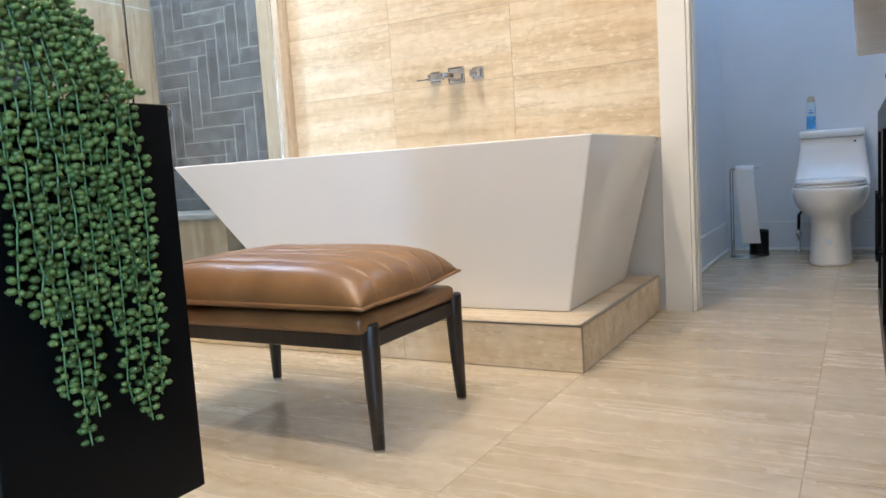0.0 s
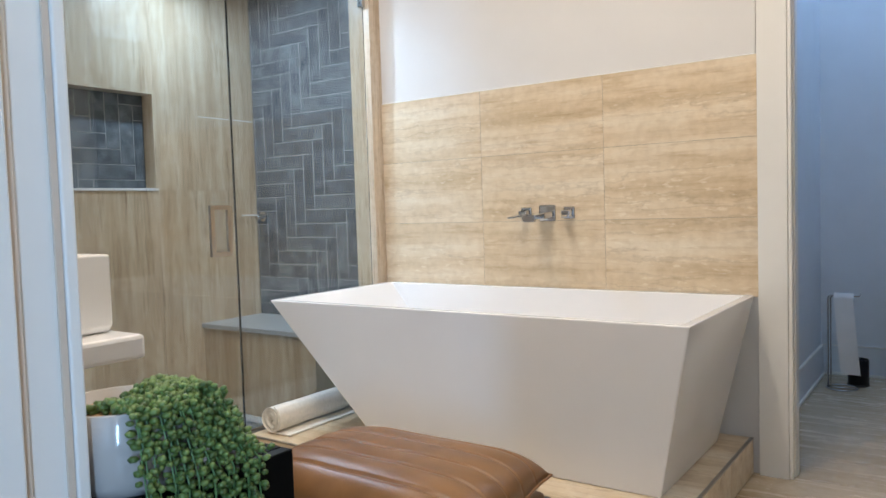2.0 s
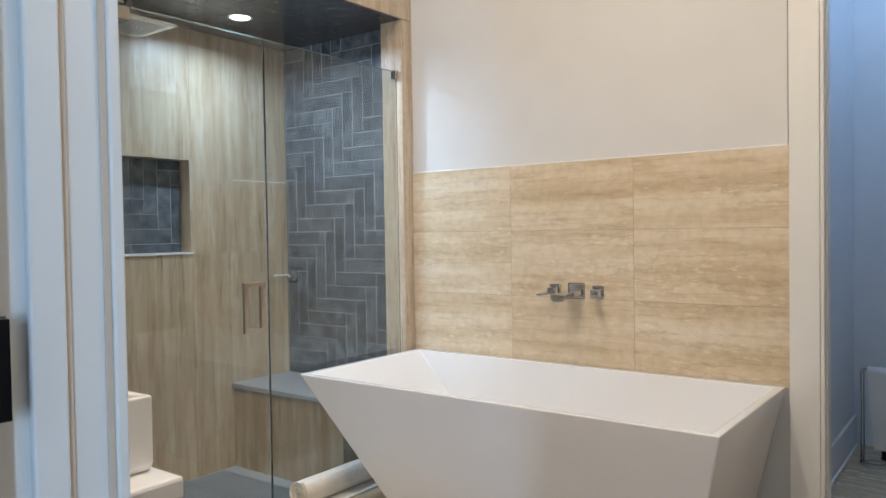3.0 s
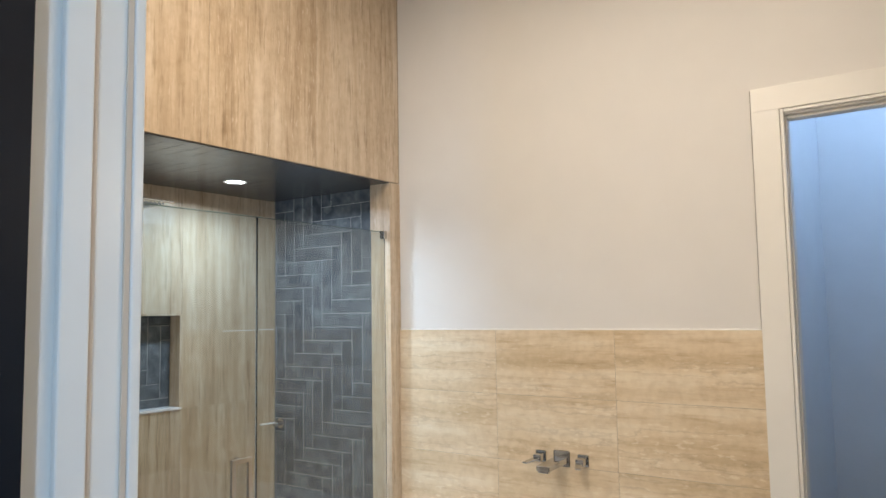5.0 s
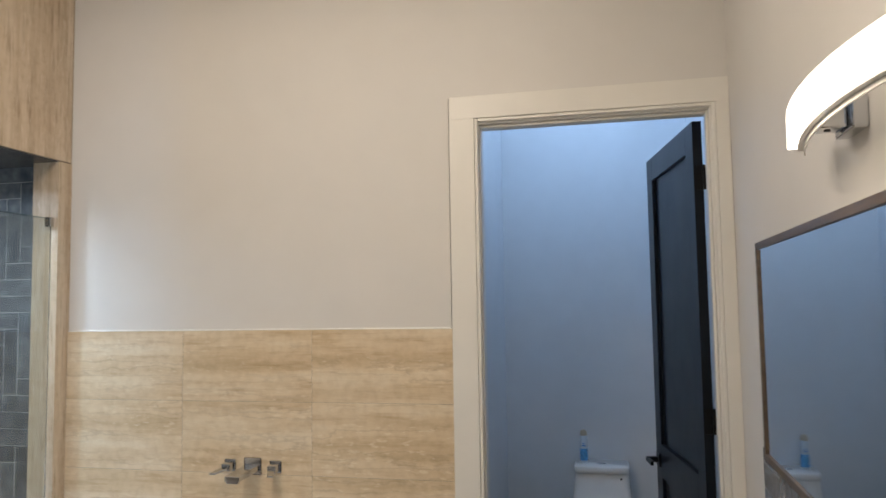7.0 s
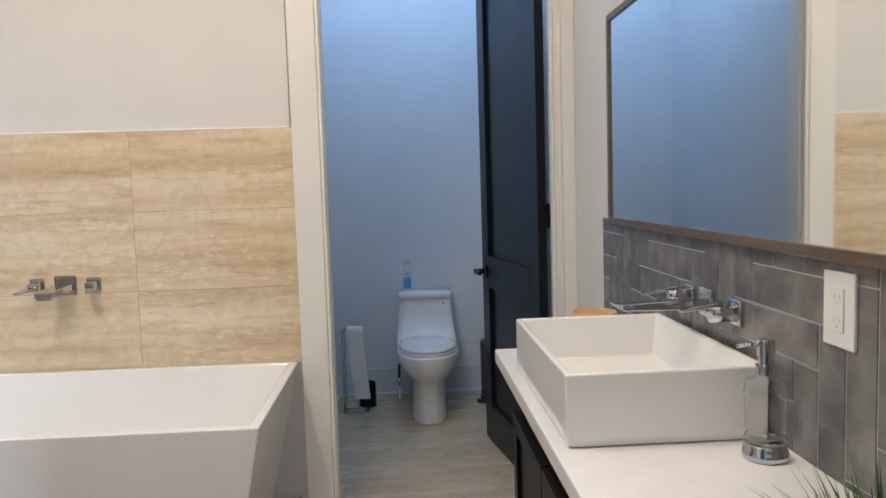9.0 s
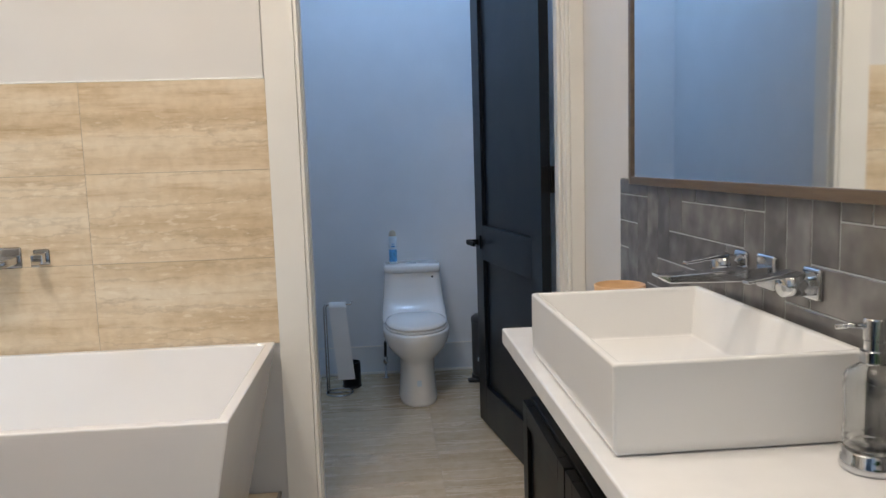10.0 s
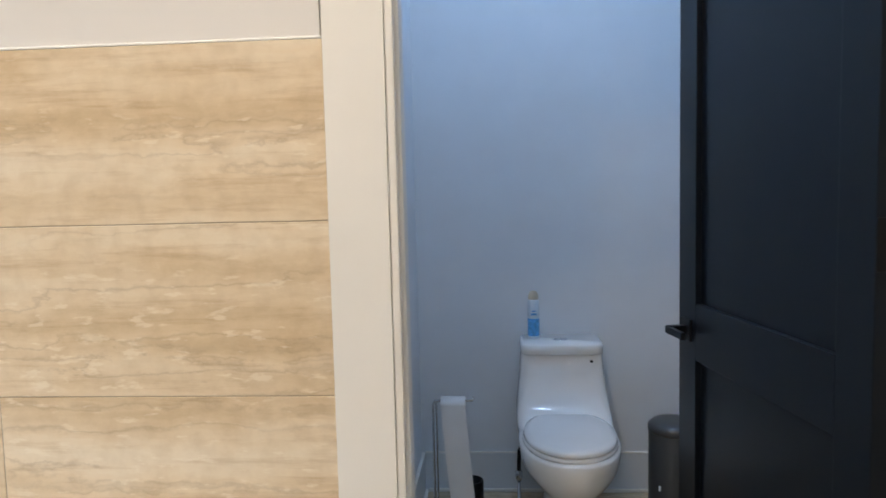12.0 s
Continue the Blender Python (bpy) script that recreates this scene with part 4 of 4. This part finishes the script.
def make_toilet():
    t = thing("toilet", "white one-piece ceramic toilet with the lid down", "toilet")
    cx = 0.110
    body = [ring(cx, 5.00, 0.0, 0.108, 0.275, 40, 2.6), ring(cx, 5.00, 0.015, 0.108, 0.275, 40, 2.6), ring(cx, 5.00, 0.05, 0.102, 0.266, 40, 2.6), ring(cx, 5.00, 0.14, 0.097, 0.258, 40, 2.5), ring(cx, 4.995, 0.215, 0.098, 0.256, 40, 2.4),
            ring(cx, 4.985, 0.245, 0.108, 0.264, 40, 2.3), ring(cx, 4.972, 0.272, 0.136, 0.280, 40, 2.3), ring(cx, 4.963, 0.297, 0.158, 0.291, 40, 2.2), ring(cx, 4.957, 0.325, 0.173, 0.299, 40, 2.2), ring(cx, 4.955, 0.36, 0.182, 0.303, 40, 2.2), ring(cx, 4.955, 0.392, 0.185, 0.305, 40, 2.2), ring(cx, 4.955, 0.402, 0.180, 0.300, 40, 2.2)]
    part("bowl", loft(body), M_CERAMIC, t, "", True)
    seat = [ring(cx, 4.915, 0.403, 0.168, 0.242, 40, 2.15), ring(cx, 4.915, 0.409, 0.172, 0.246, 40, 2.15), ring(cx, 4.915, 0.417, 0.170, 0.244, 40, 2.15)]
    part("seat", loft(seat), M_CERAMIC, t, "", True)
    lid = [ring(cx, 4.915, 0.4205, 0.165, 0.240, 40, 2.15), ring(cx, 4.915, 0.425, 0.169, 0.243, 40, 2.15), ring(cx, 4.917, 0.437, 0.165, 0.239, 40, 2.15), ring(cx, 4.92, 0.443, 0.143, 0.214, 40, 2.15)]
    part("lid", loft(lid), M_CERAMIC, t, "", True)
    for hx in (-0.07, 0.07):
        part("lid_hinge", tube([(cx + hx - 0.018, 5.150, 0.425), (cx + hx + 0.018, 5.150, 0.425)], 0.012, 12), M_CERAMIC, t, "", True)
    rings = []
    for z, hw, y0 in ((0.385, 0.186, 4.99), (0.41, 0.187, 5.03), (0.435, 0.186, 5.085), (0.47, 0.182, 5.13), (0.52, 0.176, 5.165), (0.58, 0.169, 5.185), (0.655, 0.162, 5.19), (0.657, 0.160, 5.192)):
        cy, hy = (y0 + 5.405) / 2, (5.405 - y0) / 2
        rings.append(ring(cx, cy, z, hw, hy, 40, 6.0))
    part("tank", loft(rings), M_CERAMIC, t, "", True)
    lidr = [ring(cx, 5.294, 0.6585, 0.162, 0.112, 40, 7.0), ring(cx, 5.294, 0.662, 0.166, 0.116, 40, 7.0), ring(cx, 5.294, 0.694, 0.166, 0.116, 40, 7.0), ring(cx, 5.294, 0.700, 0.160, 0.110, 40, 7.0)]
    tl_ = part("tank_lid", loft(lidr), M_CERAMIC, t, "", True)
    part("flush_button", loft([ring(cx, 5.28, 0.7003, 0.030, 0.017), ring(cx, 5.28, 0.704, 0.028, 0.015)]), M_CHROME, tl_, "chrome dual flush button", True)
    part("sensor_dot", loft([[Vector((cx + 0.115 + 0.006 * math.cos(a * 0.524), y, 0.63 + 0.006 * math.sin(a * 0.524))) for a in range(12)] for y in (5.190, 5.1875)]), M_DARKPLASTIC, t)
    part("label_sticker", box(cx - 0.012, cx + 0.012, 4.7335, 4.736, 0.11, 0.142), M_CANPALE, t, "small pale paper sticker")
    part("supply_hose", tube([(cx - 0.10, 5.36, 0.24), (cx - 0.15, 5.33, 0.26), (cx - 0.175, 5.31, 0.22), (cx - 0.178, 5.31, 0.13)], 0.009, 8), M_IRON, t, "black supply hose", True)
    part("shutoff_valve", turned(cx - 0.178, 5.31, [(0.012, 0.09), (0.016, 0.1), (0.016, 0.13), (0.01, 0.135)], 14), M_CHROME, t, "", True)
    part("supply_pipe", turned(cx - 0.178, 5.31, [(0.02, 0.0), (0.018, 0.004), (0.007, 0.006), (0.007, 0.0898)], 12), M_CHROME, t, "", True)
    return t


make_toilet()
spray = thing("air_freshener_can", "pale blue air freshener spray can on the toilet tank", "spray can")
CX, CY, CZ = 0.003, 5.318, 0.7005
part("can", turned(CX, CY, [(0.022, CZ), (0.024, CZ + 0.004), (0.024, CZ + 0.155), (0.020, CZ + 0.164)]), M_CANPALE, spray, "", True)
part("label", loft([ring(CX, CY, CZ + 0.012, 0.0244, 0.0244), ring(CX, CY, CZ + 0.085, 0.0244, 0.0244)], False, False), M_CANBLUE, spray, "blue printed label", True)
part("print_bar", boxes((CX - 0.012, CX + 0.012, CY - 0.0262, CY - 0.0235, CZ + 0.10, CZ + 0.108), (CX - 0.008, CX + 0.008, CY - 0.0265, CY - 0.024, CZ + 0.115, CZ + 0.12)), M_CANBLUE, spray)
part("cap", turned(CX, CY, [(0.0215, CZ + 0.1642), (0.022, CZ + 0.168), (0.0205, CZ + 0.180), (0.0175, CZ + 0.190), (0.012, CZ + 0.197), (0.005, CZ + 0.199)]), M_GOLD, spray, "gold plastic cap", True)

tp = thing("toilet_paper_stand", "chrome wire toilet paper stand with a hanging roll of paper", "paper holder")
TX, TY = -0.333, 5.045
part("base_ring", tube([(TX + 0.075 * math.cos(k * math.pi / 16), TY + 0.075 * math.sin(k * math.pi / 16), 0.006) for k in range(33)], 0.005, 8), M_CHROME, tp, "", True)
part("base_spokes", tube([(TX - 0.075, TY, 0.006), (TX + 0.075, TY, 0.006)], 0.004, 8), M_CHROME, tp, "", True)
part("pole", tube([(TX - 0.07, TY, 0.006), (TX - 0.07, TY, 0.50), (TX - 0.064, TY, 0.512), (TX - 0.05, TY, 0.515), (TX + 0.085, TY, 0.515), (TX + 0.09, TY, 0.53)], 0.005, 8), M_CHROME, tp, "", True)
part("inner_pole", tube([(TX - 0.058, TY + 0.012, 0.006), (TX - 0.058, TY + 0.012, 0.500), (TX - 0.045, TY + 0.006, 0.515)], 0.004, 8), M_CHROME, tp, "", True)
bm = bmesh.new()
rings = []
for x in (TX - 0.038, TX + 0.056):
    rings.append([Vector((x, TY + 0.030 * math.cos(a * math.pi / 14), 0.500 + 0.030 * math.sin(a * math.pi / 14))) for a in range(28)])
add_loft(bm, rings)
bmesh.ops.recalc_face_normals(bm, faces=bm.faces)
part("paper_roll", bm, M_PAPER, tp, "white toilet paper roll", True)
strip_rings = []
for k in range(14):
    f = k / 13
    z = 0.505 - 0.415 * f
    x = TX + 0.009 + 0.036 * f
    y = TY - 0.031 - 0.012 * math.sin(f * 2.5)
    strip_rings.append([Vector((x - 0.047, y, z)), Vector((x + 0.047, y, z)), Vector((x + 0.047, y + 0.002, z)), Vector((x - 0.047, y + 0.002, z))])
part("paper_tail", loft(strip_rings), M_PAPER, tp, "long loose strip of paper")
brush = thing("toilet_brush_holder", "round glossy black toilet brush holder on the floor", "brush holder")
part("cup", turned(-0.268, 5.165, [(0.050, 0.0), (0.053, 0.004), (0.053, 0.147), (0.051, 0.150), (0.047, 0.150), (0.046, 0.03)], 32), M_IRON, brush, "", True)
part("foot_ring", turned(-0.268, 5.165, [(0.0535, 0.003), (0.056, 0.006), (0.056, 0.012), (0.0535, 0.014)], 32), M_DARKPLASTIC, brush, "", True)

can = thing("pedal_bin", "round dark grey pedal bin with a domed lid", "trash can")
KX, KY = 0.548, 5.18
part("base", turned(KX, KY, [(0.100, 0.0), (0.106, 0.006), (0.106, 0.03), (0.100, 0.034)]), M_DARKPLASTIC, can, "", True)
part("body", turned(KX, KY, [(0.099, 0.0345), (0.1, 0.05), (0.1, 0.345), (0.098, 0.35)]), M_CANGREY, can, "", True)
part("lid", turned(KX, KY, [(0.101, 0.3505), (0.103, 0.356), (0.102, 0.375), (0.085, 0.39), (0.04, 0.398), (0.005, 0.4)]), M_CANGREY, can, "", True)
part("pedal", box(KX - 0.135, KX - 0.075, KY - 0.085, KY - 0.035, 0.006, 0.022, 0.006), M_DARKPLASTIC, can)
part("label_sticker", box(KX - 0.0755, KX - 0.068, KY - 0.075, KY - 0.067, 0.13, 0.15), M_CANPALE, can)

# the toilet room's door, standing open


def make_door(name, m, width, height, label, stile=0.115, mid_hinge=1.22, knuckle=(-0.012, 0.006)):
    d = new(name)
    d.matrix_world = m
    tagged(d, label, "door")
    d["kind"] = "structure"
    rails = ((0.0, 0.20), (0.825, 0.99), (height - 0.115, height))
    th = 0.038
    frame_bm = boxes((0, stile, -th, 0, 0.008, height), (width - stile, width, -th, 0, 0.008, height), *[(stile, width - stile, -th, 0, max(a, 0.008), b) for a, b in rails], bevel=0.0012)
    part("stiles_and_rails", frame_bm, M_DOOR, d)
    for (a, b), (a2, b2) in zip(rails, rails[1:]):
        part("panel", box(stile, width - stile, -th + 0.015, -0.017, b, a2), M_DOOR, d)
    hs = part("handle_plate", boxes((width - 0.095, width - 0.03, 0, 0.009, 0.875, 0.94), (width - 0.095, width - 0.03, -th - 0.009, -th, 0.875, 0.94), bevel=0.002), M_IRON, d, "square black handle plate")
    for s, y0 in ((1, 0.0), (-1, -th)):
        ys = sorted((y0 + s * 0.009, y0 + s * 0.062))
        yl = sorted((y0 + s * 0.050, y0 + s * 0.064))
        part("lever", boxes((width - 0.075, width - 0.05, ys[0], ys[1], 0.895, 0.92), (width - 0.165, width - 0.048, yl[0], yl[1], 0.897, 0.918), bevel=0.002), M_IRON, hs)
    for z in (0.25, mid_hinge, 2.19):
        part("hinge", boxes((-0.014, -0.0005, *knuckle, z - 0.05, z + 0.05), (-0.0025, 0.0, -th, 0.0, z - 0.05, z + 0.05), bevel=0.001), M_IRON, d, "black butt hinge")
    return d


DOOR_ANGLE = math.degrees(math.atan2(0.875, -0.142))
make_door("door_1", pose(0.545, 3.624, 0, 0, 0, DOOR_ANGLE), 0.885, 2.42, "tall black two-panel door standing open into the toilet room", knuckle=(-0.050, -0.034))
make_door("door_2", pose(-0.565, 0.768, 0, 0, 0, -91), 0.94, 2.42, "tall black two-panel entrance door standing open", mid_hinge=1.17)
hinge_leaf = structure(part("entrance_hinge", boxes((-0.6048, -0.602, 0.777, 0.797, 1.12, 1.22), bevel=0.001), M_IRON), "black hinge leaf on the entrance jamb")

# ---- tiles, piece by piece ----
MESHES = {}


def tile_mesh(sx, sy, sz, mat, edge):
    key = (round(sx, 4), round(sy, 4), round(sz, 4), mat.name)
    if key not in MESHES:
        bm = box(-sx / 2, sx / 2, -sy / 2, sy / 2, -sz / 2, sz / 2, edge, 1)
        me = bpy.data.meshes.new("tile")
        bm.to_mesh(me)
        bm.free()
        me.materials.append(mat)
        MESHES[key] = me
    return MESHES[key]


def tile(parent, x0, x1, y0, y1, z0, z1, mat, edge=0.0012, name="tile"):
    ob = new(name, tile_mesh(x1 - x0, y1 - y0, z1 - z0, mat, edge))
    ob.location = ((x0 + x1) / 2, (y0 + y1) / 2, (z0 + z1) / 2)
    ob.parent = parent
    return ob


def cuts(a, b, start, step):
    """Spans between joints from a to b, joints at start + n * step."""
    k = math.floor((a - start) / step)
    out, p = [], start + k * step
    while p < b - 1e-6:
        lo, hi = max(a, p), min(b, p + step)
        if hi - lo > 0.012:
            out.append((lo, hi))
        p += step
    return out


J = 0.0008
# tub wall
part("tile_bed", box(SHOWER + 0.001, -0.427, 3.4715, 3.4802, 0.684, 1.5965), M_GROUT, wall_tub, "beige grout")
for z0, z1 in cuts(0.6835, 1.597, 1.597, 0.3045):
    for x0, x1 in ((SHOWER, -1.645), (-1.645, -1.038), (-1.038, -0.426)):
        tile(wall_tub, x0 + J, x1 - J, 3.470, 3.4815, z0 + J, z1 - J, M_STONE_X)
rng = random.Random(21)
bead = []
for k in range(121):
    x = SHOWER + 0.003 + (-0.430 - SHOWER) * k / 120
    bead.append([Vector((x, 3.4795 - (0.0085 + 0.0012 * rng.random()) * math.cos(a), 1.5985 + (0.0042 + 0.0022 * noise.noise((x * 7, 0, 0)) + 0.0008 * rng.random()) * math.sin(a))) for a in (-0.35, 0.15, 0.6, 1.05, 1.57)])
bm = bmesh.new()
add_loft(bm, [r + [Vector((r[0].x, 3.4802, 1.597))] for r in bead])
bmesh.ops.recalc_face_normals(bm, faces=bm.faces)
part("caulk_bead", bm, M_CAULKWHITE, wall_tub, "uneven white caulk bead", True)
# platform cladding
for x0, x1 in cuts(SHOWER + 0.002, -0.450, -0.450, 0.61):
    tile(platform, x0 + J, x1 - J, 2.515, 2.524, 0.002, 0.136, M_STONE_X)
    for y0, y1 in cuts(2.526, 3.468, 2.526, 0.47):
        tile(platform, x0 + J, x1 - J, y0 + J, y1 - J, 0.129, 0.140, M_STONE_X)
for y0, y1 in cuts(2.526, 3.468, 2.526, 0.61):
    tile(platform, -0.459, -0.450, y0 + J, y1 - J, 0.002, 0.136, M_STONE_X)
part("edge_trim", boxes((SHOWER + 0.002, -0.449, 2.5138, 2.5258, 0.1362, 0.1408), (-0.4615, -0.449, 2.5262, 3.468, 0.1362, 0.1408), (-0.4525, -0.4485, 2.5135, 2.5165, 0.0, 0.136)), M_NICKEL, platform, "slim metal edge trim")
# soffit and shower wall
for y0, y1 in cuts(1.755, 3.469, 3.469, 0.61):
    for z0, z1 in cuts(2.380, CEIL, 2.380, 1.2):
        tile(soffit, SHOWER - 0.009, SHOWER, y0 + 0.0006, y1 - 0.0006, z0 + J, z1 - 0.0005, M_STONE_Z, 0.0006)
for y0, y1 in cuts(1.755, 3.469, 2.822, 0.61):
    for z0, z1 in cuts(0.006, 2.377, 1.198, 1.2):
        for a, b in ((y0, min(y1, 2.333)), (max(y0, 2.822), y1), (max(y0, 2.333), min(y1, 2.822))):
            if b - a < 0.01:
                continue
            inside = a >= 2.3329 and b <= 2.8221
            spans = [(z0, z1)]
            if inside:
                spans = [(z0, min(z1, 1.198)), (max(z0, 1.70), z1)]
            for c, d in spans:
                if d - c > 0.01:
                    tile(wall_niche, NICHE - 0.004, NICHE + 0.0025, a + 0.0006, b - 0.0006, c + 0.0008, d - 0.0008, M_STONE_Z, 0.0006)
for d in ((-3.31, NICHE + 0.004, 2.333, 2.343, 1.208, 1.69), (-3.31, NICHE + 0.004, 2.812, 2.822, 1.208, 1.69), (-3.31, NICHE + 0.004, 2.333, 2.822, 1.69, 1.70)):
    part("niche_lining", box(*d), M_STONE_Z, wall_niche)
part("grout_line", box(NICHE, NICHE + 0.0032, 3.09, 3.469, 1.5965, 1.6005), M_CAULKWHITE, wall_niche, "pale grout joint")
part("niche_sill", box(-3.31, NICHE + 0.009, 2.333, 2.822, 1.196, 1.2078, 0.001), M_QUARTZ, wall_niche, "pale stone niche sill")
# floor
for x0, x1 in cuts(-2.236, 0.70, 0.156, 0.61):
    for y0, y1 in cuts(0.79, 5.42, 2.27, 0.305):
        tile(floor, x0 + 0.0004, x1 - 0.0004, y0 + 0.0004, y1 - 0.0004, -0.010, 0.0, M_FLOOR, 0.0004)


def herringbone(place, u0, u1, v0, v1, w, n, pu, pv, gap):
    """Level and upright pieces, n times as long as wide; a level piece of the row at height pv starts at pu, and each row up starts one width further on."""
    for k in range(int((v0 - pv) / w) - n - 1, int((v1 - pv) / w) + 2 * n + 3):
        for q in range(-40, 40):
            start = k + 2 * n * q
            for lvl in (True, False):
                if lvl:
                    a, b, c, d = start, start + n, k, k + 1
                else:
                    a, b, c, d = k + 2 * n * q, k + 2 * n * q + 1, k - 2 * n + 1, k - n + 1
                ua, ub, va, vb = pu + a * w + gap, pu + b * w - gap, pv + c * w + gap, pv + d * w - gap
                ua, ub, va, vb = max(ua, u0), min(ub, u1), max(va, v0), min(vb, v1)
                if ub - ua > 0.006 and vb - va > 0.006:
                    place(ua, ub, va, vb)


W = 0.0768
backing_blue = structure(part("shower_tile_backing", box(NICHE + 0.0095, -2.375, 3.4718, 3.4798, 0.0, 2.377), M_GROUT_PALE), "pale grout behind the blue tiles")
herringbone(lambda a, b, c, d: tile(backing_blue, a, b, 3.470, 3.4775, c, d, M_BLUE, 0.0016), NICHE + 0.010, -2.376, 0.474, 2.376, W, 4, -2.738, 1.6895, 0.0014)
backing_niche = structure(part("niche_tile_backing", box(-3.3095, -3.3018, 2.3435, 2.8115, 1.2082, 1.6896), M_GROUT_PALE), "pale grout in the shower niche")
herringbone(lambda a, b, c, d: tile(backing_niche, -3.3068, -3.300, -b, -a, c, d, M_BLUE, 0.0016), -2.8113, -2.3437, 1.2085, 1.6894, W, 4, -2.60, 1.407, 0.0014)
backing_grey = structure(part("backsplash", box(0.6567, SIDE, 0.924, 3.027, 0.70, 1.235), M_GROUT_PALE), "glossy taupe-grey herringbone tile backsplash")
herringbone(lambda a, b, c, d: tile(backing_grey, 0.655, 0.6615, -b, -a, c, d, M_GREY, 0.0016), -3.027, -1.0, 0.70, 1.235, W, 4, -2.571, 1.113, 0.0014)
# shower ceiling tiles and floor mosaic, joined
bm = bmesh.new()


def ceil_piece(a, b, c, d):
    add_box(bm, a, b, c, d, 2.374, 2.3785)


herringbone(ceil_piece, NICHE + 0.01, SHOWER - 0.010, 1.76, 3.468, W, 4, -2.9, 2.4, 0.0014)
tagged(part("ceiling_tiles", bm, M_DARKTILE, shower_ceiling), kind="stuff")
bm = bmesh.new()
PITCH = 0.0262
for row in range(49):
    for col in range(33):
        x, y = NICHE + 0.024 + PITCH * (col + 0.5 * (row % 2)), 1.815 + PITCH * 0.866 * row * 1.06
        if x < -2.386 and y < 3.05:
            rim = [(math.cos(math.pi / 6 + q * math.pi / 3), math.sin(math.pi / 6 + q * math.pi / 3)) for q in range(6)]
            low = [bm.verts.new((x + 0.0132 * a, y + 0.0132 * b, 0.0058)) for a, b in rim]
            top = [bm.verts.new((x + 0.0122 * a, y + 0.0122 * b, 0.0092)) for a, b in rim]
            bm.faces.new(top)
            for q in range(6):
                bm.faces.new((low[q], low[(q + 1) % 6], top[(q + 1) % 6], top[q]))
tagged(part("mosaic_pieces", bm, M_MOSAIC, shower_floor), kind="stuff")
